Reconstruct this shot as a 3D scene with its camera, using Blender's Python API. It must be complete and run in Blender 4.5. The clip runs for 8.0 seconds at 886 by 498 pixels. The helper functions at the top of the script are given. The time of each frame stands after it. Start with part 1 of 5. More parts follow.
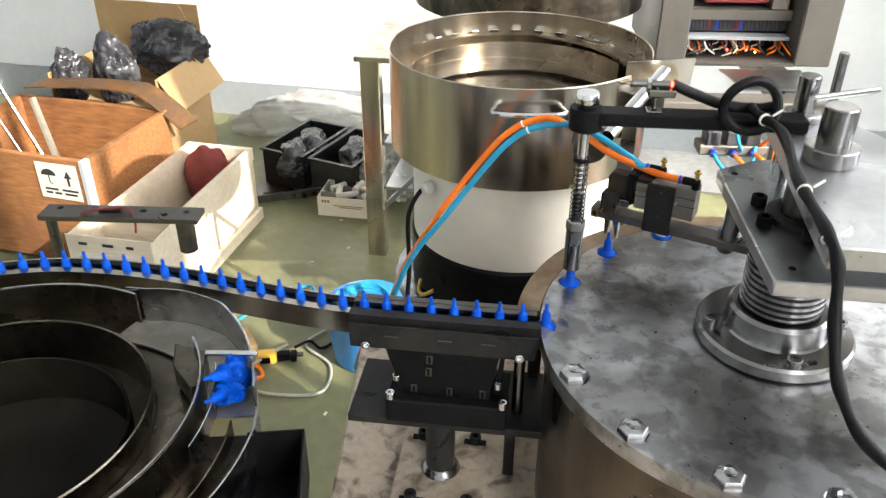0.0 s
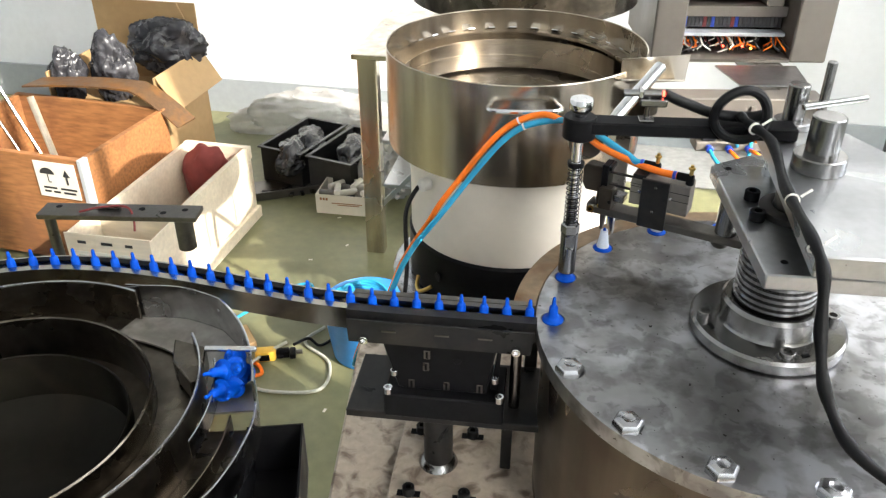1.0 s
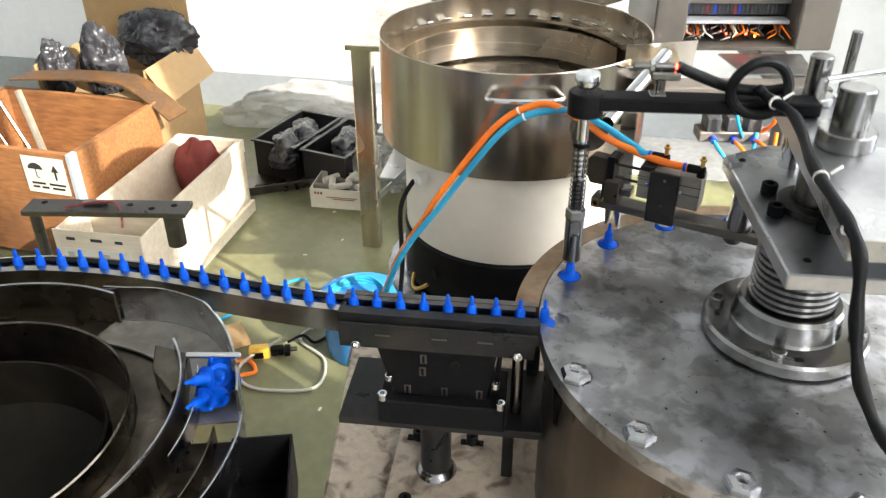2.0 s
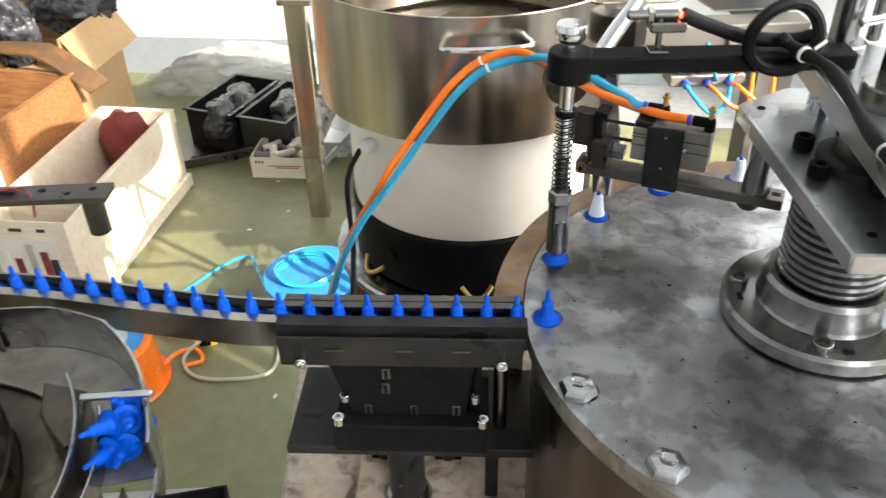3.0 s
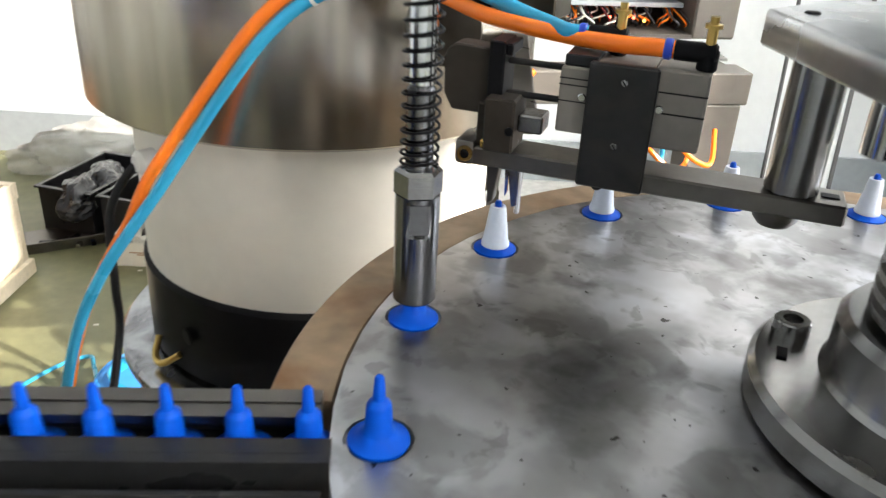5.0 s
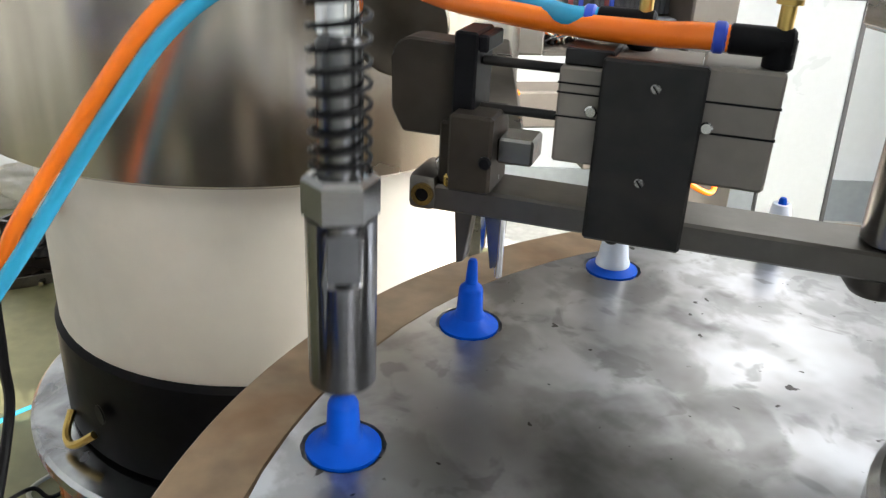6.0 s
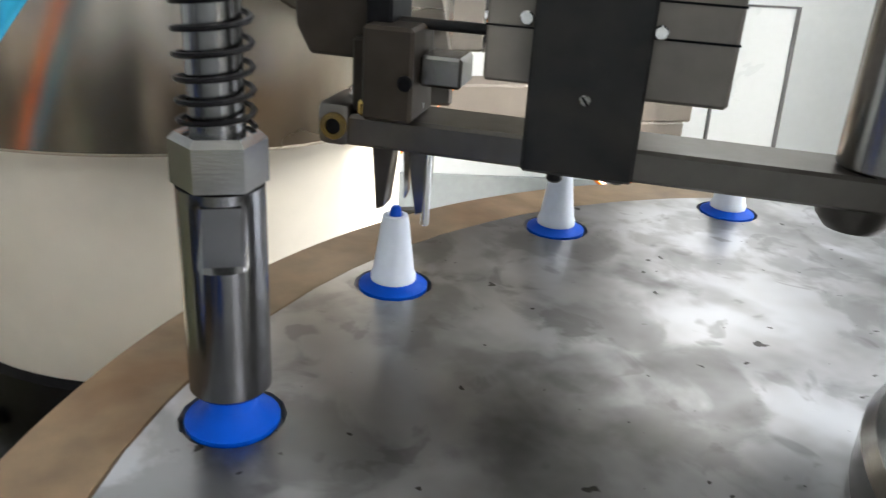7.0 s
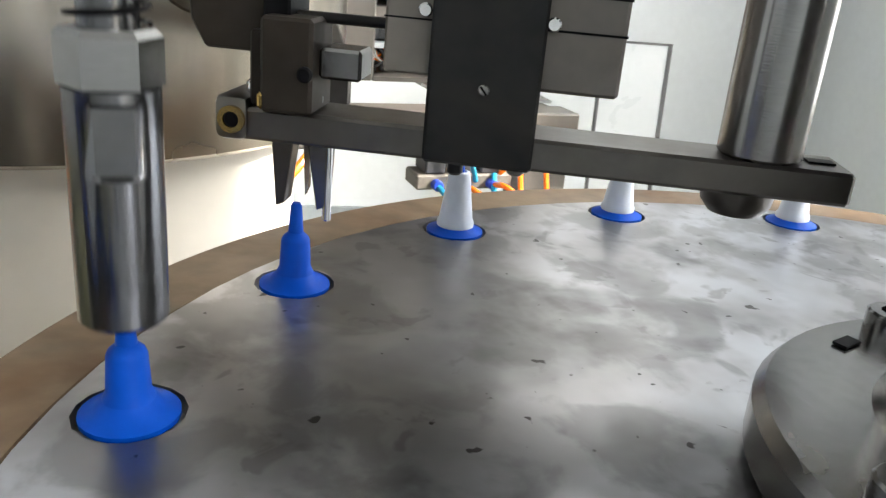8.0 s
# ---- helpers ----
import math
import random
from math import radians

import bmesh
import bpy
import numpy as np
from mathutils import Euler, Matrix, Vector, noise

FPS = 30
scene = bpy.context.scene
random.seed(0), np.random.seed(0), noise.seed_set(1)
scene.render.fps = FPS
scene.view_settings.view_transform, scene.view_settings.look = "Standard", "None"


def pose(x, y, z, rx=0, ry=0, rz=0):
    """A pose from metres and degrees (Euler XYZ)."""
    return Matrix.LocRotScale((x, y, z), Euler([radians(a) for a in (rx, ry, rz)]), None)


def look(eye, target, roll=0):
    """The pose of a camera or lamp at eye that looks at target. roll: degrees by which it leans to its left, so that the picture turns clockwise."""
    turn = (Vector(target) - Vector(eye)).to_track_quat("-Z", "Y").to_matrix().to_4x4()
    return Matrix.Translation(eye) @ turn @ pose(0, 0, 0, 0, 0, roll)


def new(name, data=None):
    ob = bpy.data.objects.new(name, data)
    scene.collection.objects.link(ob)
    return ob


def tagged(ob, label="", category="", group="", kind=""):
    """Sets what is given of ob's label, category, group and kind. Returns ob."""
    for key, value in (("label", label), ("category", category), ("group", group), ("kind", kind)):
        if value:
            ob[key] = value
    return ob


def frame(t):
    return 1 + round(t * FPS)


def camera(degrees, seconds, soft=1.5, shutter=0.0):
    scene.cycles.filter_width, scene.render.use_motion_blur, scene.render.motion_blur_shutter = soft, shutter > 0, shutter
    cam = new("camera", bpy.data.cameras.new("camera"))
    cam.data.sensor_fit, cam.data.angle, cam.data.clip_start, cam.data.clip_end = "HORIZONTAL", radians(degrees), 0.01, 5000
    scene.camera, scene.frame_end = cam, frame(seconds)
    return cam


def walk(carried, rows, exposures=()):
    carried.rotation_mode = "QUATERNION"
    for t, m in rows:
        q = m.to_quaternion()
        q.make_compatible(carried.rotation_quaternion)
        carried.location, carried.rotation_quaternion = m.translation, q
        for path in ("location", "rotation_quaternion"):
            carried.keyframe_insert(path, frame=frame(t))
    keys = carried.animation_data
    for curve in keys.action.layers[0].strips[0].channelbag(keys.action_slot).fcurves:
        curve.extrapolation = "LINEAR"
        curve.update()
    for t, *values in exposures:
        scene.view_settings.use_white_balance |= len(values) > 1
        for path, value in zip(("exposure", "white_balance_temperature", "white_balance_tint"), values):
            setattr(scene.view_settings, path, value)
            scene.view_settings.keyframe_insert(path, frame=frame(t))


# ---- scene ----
cam = camera(57.5, 8.0, soft=1.3, shutter=0.4)
PATH = [
    (0, (-0.247, -0.535, 1.293), (-0.307, 1.184, 0.274), 0.2),
    (0.5, (-0.246, -0.539, 1.295), (-0.307, 1.177, 0.269), -0.0),
    (1, (-0.245, -0.541, 1.295), (-0.302, 1.176, 0.27), -0.0),
    (1.5, (-0.242, -0.542, 1.296), (-0.296, 1.176, 0.273), -0.1),
    (2.8, (-0.255, -0.4, 1.233), (-0.234, 1.261, 0.119), -1.2),
    (3, (-0.253, -0.388, 1.23), (-0.187, 1.261, 0.1), -1.5),
    (3.5, (-0.2458, -0.3694, 1.2196), (-0.0556, 1.2700, 0.0899), 0.45),
    (4, (-0.2268, -0.3067, 1.1772), (-0.0661, 1.3789, 0.1129), -0.04),
    (4.5, (-0.2108, -0.2341, 1.1245), (-0.0603, 1.4662, 0.0823), -1.48),
    (4.7, (-0.2010, -0.2094, 1.0883), (0.0641, 1.5180, 0.1157), 2.99),
    (5.8, (-0.1626, -0.0866, 1.0250), (0.1815, 1.6970, 0.1883), 2.14),
    (6, (-0.1617, -0.0795, 1.0217), (0.1675, 1.7097, 0.1907), 2.69),
    (6.5, (-0.1538, -0.0632, 1.0139), (0.1958, 1.7027, 0.1424), 2.30),
    (7, (-0.1504, -0.0588, 0.9926), (0.3136, 1.7187, 0.2019), 3.61),
    (7.5, (-0.1440, -0.0620, 0.9852), (0.4390, 1.7141, 0.2740), 2.86),
    (8, (-0.1533, -0.0621, 0.9834), (0.5671, 1.6703, 0.2905), 5.20),
]
walk(cam, [(t, look(eye, target, roll)) for t, eye, target, roll in PATH],
     exposures=[(0, 1.08), (3.0, 1.18), (4.5, 1.16), (6.0, 1.14), (7.0, 1.0), (8.0, 0.98)])

# ---- world, sun, window light ----
SUN_TO = Vector((0.66, -0.53, 0.53)).normalized()
world = bpy.data.worlds.new("sky")
scene.world = world
world.use_nodes = True
_bg = world.node_tree.nodes["Background"]
_sky = world.node_tree.nodes.new("ShaderNodeTexSky")
_sky.sky_type = "NISHITA"
_sky.sun_disc = False
_sky.sun_elevation = math.asin(SUN_TO.z)
_sky.sun_rotation = math.atan2(SUN_TO.x, SUN_TO.y)
world.node_tree.links.new(_sky.outputs[0], _bg.inputs[0])
_bg.inputs[1].default_value = 0.15
_sun = bpy.data.lights.new("sun", "SUN")
_sun.energy, _sun.angle, _sun.color = 5.0, radians(0.6), (1.0, 0.93, 0.82)
sun = new("sun", _sun)
sun.matrix_world = look(SUN_TO * 8, (0, 0, 0))


# ---- materials ----
def material(name, color, rough=0.5, metal=0.0, vary=0.12, scale=60.0, bump=0.0, stain=None, stain_scale=8.0,
             stain_amount=0.5, stretch=(1, 1, 1), trans=0.0, rough_vary=0.1, coat=0.0, ior=1.45, emit=0.0, glass=0.0, spec=0.5):
    m = bpy.data.materials.new(name)
    m.use_nodes = True
    nt = m.node_tree
    b = nt.nodes["Principled BSDF"]
    tc = nt.nodes.new("ShaderNodeTexCoord")
    mp = nt.nodes.new("ShaderNodeMapping")
    mp.inputs["Scale"].default_value = stretch
    nt.links.new(tc.outputs["Object"], mp.inputs["Vector"])
    fine = nt.nodes.new("ShaderNodeTexNoise")
    fine.inputs["Scale"].default_value = scale
    fine.inputs["Detail"].default_value = 6
    nt.links.new(mp.outputs[0], fine.inputs["Vector"])
    ramp = nt.nodes.new("ShaderNodeMapRange")
    ramp.inputs["From Min"].default_value, ramp.inputs["From Max"].default_value = 0.25, 0.75
    ramp.inputs["To Min"].default_value, ramp.inputs["To Max"].default_value = 1 - vary, 1 + vary
    nt.links.new(fine.outputs["Fac"], ramp.inputs["Value"])
    mul = nt.nodes.new("ShaderNodeMix")
    mul.data_type, mul.blend_type = "RGBA", "MULTIPLY"
    mul.inputs["Factor"].default_value = 1.0
    mul.inputs["A"].default_value = (*color, 1)
    nt.links.new(ramp.outputs[0], mul.inputs["B"])
    out = mul.outputs["Result"]
    big = nt.nodes.new("ShaderNodeTexNoise")
    big.inputs["Scale"].default_value = stain_scale
    big.inputs["Detail"].default_value = 5
    big.inputs["Distortion"].default_value = 0.6
    nt.links.new(tc.outputs["Object"], big.inputs["Vector"])
    if stain:
        r2 = nt.nodes.new("ShaderNodeMapRange")
        r2.inputs["From Min"].default_value, r2.inputs["From Max"].default_value = 0.48, 0.68
        r2.inputs["To Max"].default_value = stain_amount
        nt.links.new(big.outputs["Fac"], r2.inputs["Value"])
        mx = nt.nodes.new("ShaderNodeMix")
        mx.data_type = "RGBA"
        nt.links.new(r2.outputs[0], mx.inputs["Factor"])
        nt.links.new(out, mx.inputs["A"])
        mx.inputs["B"].default_value = (*stain, 1)
        out = mx.outputs["Result"]
    nt.links.new(out, b.inputs["Base Color"])
    rr = nt.nodes.new("ShaderNodeMapRange")
    rr.inputs["From Min"].default_value, rr.inputs["From Max"].default_value = 0.3, 0.7
    rr.inputs["To Min"].default_value, rr.inputs["To Max"].default_value = max(0.03, rough - rough_vary), min(1, rough + rough_vary)
    nt.links.new(big.outputs["Fac"], rr.inputs["Value"])
    nt.links.new(rr.outputs[0], b.inputs["Roughness"])
    b.inputs["Metallic"].default_value = metal
    b.inputs["IOR"].default_value = ior
    b.inputs["Specular IOR Level"].default_value = spec
    b.inputs["Coat Weight"].default_value = coat
    if trans:
        b.inputs["Subsurface Weight"].default_value = trans
        b.inputs["Subsurface Radius"].default_value = (0.004, 0.004, 0.004)
    if glass:
        b.inputs["Transmission Weight"].default_value = glass
    if emit:
        b.inputs["Emission Color"].default_value = (*color, 1)
        b.inputs["Emission Strength"].default_value = emit
    if bump:
        bp = nt.nodes.new("ShaderNodeBump")
        bp.inputs["Strength"].default_value = bump
        bp.inputs["Distance"].default_value = 0.002
        nt.links.new(fine.outputs["Fac"], bp.inputs["Height"])
        nt.links.new(bp.outputs[0], b.inputs["Normal"])
    return m


M = {
    "floor": material("green_floor_paint", (0.165, 0.165, 0.085), 0.42, 0, 0.15, 30, 0.1, (0.105, 0.108, 0.06), 2.5, 0.6),
    "wall": material("wall_paint", (0.74, 0.77, 0.80), 0.8, 0, 0.03, 40, 0.05, (0.66, 0.68, 0.70), 1.5, 0.4),
    "concrete": material("bare_concrete", (0.42, 0.42, 0.41), 0.75, 0, 0.15, 40, 0.15, (0.30, 0.30, 0.29), 6, 0.6),
    "dado": material("dado_paint", (0.30, 0.33, 0.35), 0.6, 0, 0.06, 40, 0.05),
    "ceiling": material("ceiling_paint", (0.75, 0.76, 0.77), 0.9, 0, 0.03, 20),
    "disc": None,
    "steel": material("machined_steel", (0.285, 0.28, 0.275), 0.22, 1.0, 0.08, 300, 0.02, (0.24, 0.23, 0.22), 30, 0.5, (1, 1, 8), rough_vary=0.06),
    # wide vertical streaks in this colour imitate bands of reflection on the bowl
    "brushed": material("brushed_stainless_sheen", (0.58, 0.52, 0.435), 0.24, 1.0, 0.42, 38, 0.03, (0.36, 0.31, 0.245), 6, 0.7, (1, 1, 0.07), rough_vary=0.06),
    "chrome": material("chrome", (0.72, 0.72, 0.72), 0.12, 1.0, 0.04, 200, rough_vary=0.05),
    "plate": material("ground_steel_plate", (0.46, 0.47, 0.48), 0.34, 1.0, 0.08, 160, 0.02, (0.30, 0.30, 0.30), 14, 0.5),
    "darkplate": material("blued_steel", (0.018, 0.018, 0.019), 0.34, 0.35, 0.2, 140, 0.03, (0.050, 0.042, 0.036), 26, 0.5, spec=0.35),
    "bar": material("milled_bar_steel", (0.145, 0.134, 0.122), 0.36, 1.0, 0.12, 160, 0.03, (0.20, 0.18, 0.16), 30, 0.6),
    "shoe": material("brown_oiled_steel", (0.034, 0.027, 0.021), 0.5, 0.2, 0.2, 120, 0.03, (0.018, 0.015, 0.012), 40, 0.6, spec=0.25),
    "bowl": material("oily_bowl_steel", (0.155, 0.132, 0.104), 0.28, 1.0, 0.35, 60, 0.05, (0.022, 0.018, 0.014), 11, 0.9, rough_vary=0.12),
    "sleeve": material("worn_sleeve_steel", (0.17, 0.17, 0.175), 0.24, 1.0, 0.15, 120, 0.03, (0.12, 0.12, 0.12), 45, 0.7, rough_vary=0.06),
    "drum": material("brown_stained_steel", (0.19, 0.16, 0.128), 0.30, 1.0, 0.3, 38, 0.03, (0.09, 0.07, 0.052), 8, 0.6, (1, 1, 0.1)),
    # near-black colour holds both oil and the shade deep in the bowl
    "oil": material("oily_shaded_black_steel", (0.009, 0.008, 0.006), 0.50, 0.2, 0.3, 60, 0.03, (0.020, 0.015, 0.010), 16, 0.6, spec=0.15),
    "shelf": material("dull_dirty_steel", (0.34, 0.32, 0.29), 0.42, 0.8, 0.15, 90, 0.03, (0.10, 0.09, 0.08), 22, 0.6),
    "polish": material("worn_bright_steel", (0.50, 0.50, 0.51), 0.22, 1.0, 0.2, 70, 0.03, (0.16, 0.15, 0.15), 24, 0.7),
    "black": material("black_anodised", (0.007, 0.007, 0.008), 0.40, 0, 0.2, 200, 0.03, ior=1.35, spec=0.12),
    "blackbase": material("black_paint", (0.006, 0.006, 0.007), 0.36, 0, 0.2, 120, 0.03, (0.014, 0.013, 0.012), 18, 0.5, ior=1.35, spec=0.12),
    "rubber": material("black_cable_sheath", (0.007, 0.007, 0.008), 0.42, 0, 0.3, 150, 0.1, ior=1.35, spec=0.3),
    "grey": material("grey_die_cast", (0.205, 0.185, 0.162), 0.5, 0.3, 0.08, 200, 0.04),
    "skirt": material("white_painted_skirt", (0.82, 0.775, 0.69), 0.6, 0, 0.04, 60, 0.01, (0.74, 0.69, 0.60), 6, 0.5),
    "blue": material("blue_plastic_cap", (0.0002, 0.066, 0.46), 0.45, 0, 0.06, 300, 0, trans=0.04, ior=1.40, spec=0.18),
    "white": material("white_plastic_sleeve", (0.66, 0.71, 0.80), 0.35, 0, 0.05, 300, 0, trans=0.6),
    "orange": material("orange_air_tube", (0.90, 0.20, 0.015), 0.25, 0, 0.05, 100, trans=0.15),
    "cyan": material("blue_air_tube", (0.03, 0.33, 0.55), 0.25, 0, 0.05, 100, trans=0.15),
    "brass": material("brass", (0.55, 0.38, 0.12), 0.3, 1.0, 0.08, 200),
    "collar": material("blue_release_collar", (0.02, 0.06, 0.45), 0.35, 0, 0.05, 200),
    "board": material("brown_hardboard", (0.185, 0.130, 0.080), 0.5, 0, 0.3, 90, 0.12, (0.115, 0.052, 0.016), 18, 0.9),
    "oldboard": material("oil_soaked_hardboard", (0.090, 0.047, 0.020), 0.42, 0, 0.25, 90, 0.1, (0.20, 0.085, 0.015), 20, 0.6),
    "ply": material("plywood", (0.31, 0.135, 0.05), 0.6, 0, 0.38, 16, 0.15, (0.16, 0.068, 0.03), 5, 0.75, (1, 6, 6)),
    "pine": material("pale_plywood", (0.76, 0.67, 0.53), 0.65, 0, 0.12, 14, 0.1, (0.45, 0.32, 0.2), 4, 0.4, (1, 6, 6)),
    "card": material("corrugated_cardboard", (0.38, 0.25, 0.12), 0.75, 0, 0.08, 40, 0.06, (0.30, 0.18, 0.08), 3, 0.5),
    "bag": material("black_plastic_film", (0.03, 0.03, 0.035), 0.25, 0, 0.3, 30, 0.2, (0.12, 0.12, 0.13), 20, 0.5),
    "clear": material("clear_plastic_film", (0.93, 0.93, 0.93), 0.16, 0, 0.08, 30, 0.3, (0.80, 0.79, 0.77), 20, 0.5, glass=0.7),
    "paper": material("paper_label", (0.72, 0.68, 0.60), 0.7, 0, 0.04, 60),
    "ink": material("black_ink", (0.03, 0.03, 0.03), 0.6, 0, 0.1, 60),
    "red": material("dark_red_cloth", (0.22, 0.042, 0.036), 0.7, 0, 0.2, 30, 0.1),
    "binblack": material("black_polypropylene", (0.02, 0.02, 0.022), 0.35, 0, 0.2, 60, 0.05),
    "bucket": material("blue_bucket_plastic", (0.03, 0.24, 0.62), 0.4, 0, 0.1, 40, 0.05, trans=0.1),
    "yellow": material("yellow_tool_plastic", (0.70, 0.42, 0.05), 0.4, 0, 0.1, 60),
    "greycable": material("grey_cable", (0.42, 0.42, 0.36), 0.5, 0, 0.1, 80),
    "cabinet": material("cabinet_paint", (0.115, 0.103, 0.092), 0.42, 0, 0.08, 60, 0, (0.15, 0.136, 0.12), 5, 0.4),
    "cabdark": material("cabinet_inside", (0.05, 0.05, 0.055), 0.5, 0, 0.15, 60),
    "plcred": material("dark_red_module", (0.20, 0.03, 0.03), 0.45, 0, 0.2, 50),
    "lamp_red": material("red_indicator", (1.0, 0.06, 0.03), 0.3, emit=6.0),
    "lamp_amber": material("amber_indicator", (1.0, 0.35, 0.05), 0.3, emit=4.0),
    "panel": material("white_panel_paint", (0.42, 0.445, 0.47), 0.35, 0, 0.02, 60),
    "tie": material("white_cable_tie", (0.75, 0.73, 0.68), 0.5, 0, 0.05, 80),
    "table": material("stained_table_steel", (0.46, 0.39, 0.32), 0.45, 0.25, 0.15, 120, 0.03, (0.10, 0.065, 0.045), 55, 0.8),
    "pedestal": material("dark_pedestal_paint", (0.03, 0.03, 0.03), 0.3, 0.4, 0.1, 60),
    "glass": material("window_glass", (0.95, 0.97, 0.97), 0.03, 0, 0.0, 10, rough_vary=0.0, glass=1.0),
}


def disc_material():
    """Blotched, wiped steel: cloudy stains, sharp-edged drops, dark specks and scratches."""
    m = bpy.data.materials.new("stained_dial_steel")
    m.use_nodes = True
    nt = m.node_tree
    b = nt.nodes["Principled BSDF"]
    b.inputs["Metallic"].default_value = 1.0
    tc = nt.nodes.new("ShaderNodeTexCoord")

    def tex(scale, detail, lo, hi, distortion=0.0, offset=0.0):
        mp = nt.nodes.new("ShaderNodeMapping")
        mp.inputs["Location"].default_value = (offset, offset * 0.7, 0)
        nt.links.new(tc.outputs["Object"], mp.inputs["Vector"])
        n = nt.nodes.new("ShaderNodeTexNoise")
        n.inputs["Scale"].default_value, n.inputs["Detail"].default_value = scale, detail
        n.inputs["Distortion"].default_value = distortion
        nt.links.new(mp.outputs[0], n.inputs["Vector"])
        r = nt.nodes.new("ShaderNodeMapRange")
        r.interpolation_type = "SMOOTHSTEP"
        r.inputs["From Min"].default_value, r.inputs["From Max"].default_value = lo, hi
        nt.links.new(n.outputs["Fac"], r.inputs["Value"])
        return r.outputs[0]

    def over(a, fac, amount, color):
        k = nt.nodes.new("ShaderNodeMath")
        k.operation = "MULTIPLY"
        k.inputs[1].default_value = amount
        nt.links.new(fac, k.inputs[0])
        x = nt.nodes.new("ShaderNodeMix")
        x.data_type = "RGBA"
        nt.links.new(k.outputs[0], x.inputs["Factor"])
        if isinstance(a, tuple):
            x.inputs["A"].default_value = (*a, 1)
        else:
            nt.links.new(a, x.inputs["A"])
        x.inputs["B"].default_value = (*color, 1)
        return x.outputs["Result"]

    cloud = tex(15, 4, 0.34, 0.66, 0.2)
    blots = tex(44, 5, 0.475, 0.59, 0.3, 23.0)
    drops = tex(42, 3, 0.44, 0.70, 0.1, 3.0)
    specks = tex(190, 2, 0.70, 0.74, 0.2, 7.0)
    smears = tex(27, 4, 0.52, 0.72, 0.2, 11.0)
    prints = tex(75, 3, 0.60, 0.68, 0.6, 17.0)
    c = over((0.66, 0.67, 0.70), cloud, 0.8, (0.33, 0.32, 0.315))
    c = over(c, drops, 0.6, (0.24, 0.235, 0.23))
    c = over(c, blots, 0.54, (0.20, 0.195, 0.19))
    c = over(c, smears, 0.75, (0.11, 0.105, 0.10))
    c = over(c, prints, 0.45, (0.16, 0.155, 0.15))
    c = over(c, specks, 0.9, (0.04, 0.035, 0.03))
    nt.links.new(c, b.inputs["Base Color"])
    rr = nt.nodes.new("ShaderNodeMapRange")
    rr.inputs["To Min"].default_value, rr.inputs["To Max"].default_value = 0.30, 0.37
    nt.links.new(drops, rr.inputs["Value"])
    nt.links.new(rr.outputs[0], b.inputs["Roughness"])
    bp = nt.nodes.new("ShaderNodeBump")
    bp.inputs["Strength"].default_value, bp.inputs["Distance"].default_value = 0.015, 0.0005
    nt.links.new(smears, bp.inputs["Height"])
    nt.links.new(bp.outputs[0], b.inputs["Normal"])
    return m


M["disc"] = disc_material()


# ---- mesh helpers ----
def link(name, bm, mat, parent=None, label="", smooth=35):
    me = bpy.data.meshes.new(name)
    bmesh.ops.recalc_face_normals(bm, faces=bm.faces)
    bm.to_mesh(me)
    bm.free()
    for p in me.polygons:
        p.use_smooth = True
    me.set_sharp_from_angle(angle=radians(smooth))
    me.materials.append(M[mat])
    ob = new(name, me)
    if parent is not None:
        ob.parent = parent
    if label:
        ob["label"] = label
    return ob


def part(name, bm, mat, parent, label=""):
    return link(name, bm, mat, parent, label)


def thing(name, label, category, group="", kind="", at=None):
    ob = new(name)
    ob.empty_display_size = 0.02
    if at is not None:
        ob.matrix_world = at
    return tagged(ob, label, category, group, kind)


def add_box(bm, lo, hi, m=None, bevel=0.0, seg=1):
    lo, hi = Vector(lo), Vector(hi)
    mid, size = (lo + hi) / 2, hi - lo
    t = Matrix.Translation(mid) @ Matrix.Diagonal((*size, 1))
    got = bmesh.ops.create_cube(bm, size=1, matrix=t)
    verts = got["verts"]
    if bevel:
        edges = list({e for v in verts for e in v.link_edges})
        res = bmesh.ops.bevel(bm, geom=edges, offset=bevel, segments=seg, affect="EDGES", profile=0.5)
        verts = list({v for f in res["faces"] for v in f.verts} | {v for v in verts if v.is_valid})
    if m is not None:
        bmesh.ops.transform(bm, matrix=m, verts=[v for v in verts if v.is_valid])
    return bm


def box(lo, hi, m=None, bevel=0.0, seg=1):
    return add_box(bmesh.new(), lo, hi, m, bevel, seg)


def add_lathe(bm, profile, n=32, m=None, a0=0.0, a1=2 * math.pi, closed=False):
    """profile: (radius, height) pairs; a full turn or a stretch of it."""
    full = abs(a1 - a0 - 2 * math.pi) < 1e-6
    rings = []
    for i in range(n if full else n + 1):
        a = a0 + (a1 - a0) * i / n
        row = []
        for r, z in profile:
            v = Vector((r * math.cos(a), r * math.sin(a), z))
            row.append(bm.verts.new(m @ v if m is not None else v))
        rings.append(row)
    k = len(profile)
    for i in range(n):
        a, b = rings[i], rings[(i + 1) % len(rings)]
        for j in range(k if closed else k - 1):
            q = (a[j], a[(j + 1) % k], b[(j + 1) % k], b[j])
            if profile[j][0] < 1e-7 and profile[(j + 1) % k][0] < 1e-7:
                continue
            bm.faces.new(q)
    if not full and closed:
        bm.faces.new(rings[0])
        bm.faces.new(rings[-1])
    bmesh.ops.remove_doubles(bm, verts=[v for r in rings for v in r], dist=1e-6)
    return bm


def lathe(profile, n=32, m=None, a0=0.0, a1=2 * math.pi, closed=False):
    return add_lathe(bmesh.new(), profile, n, m, a0, a1, closed)


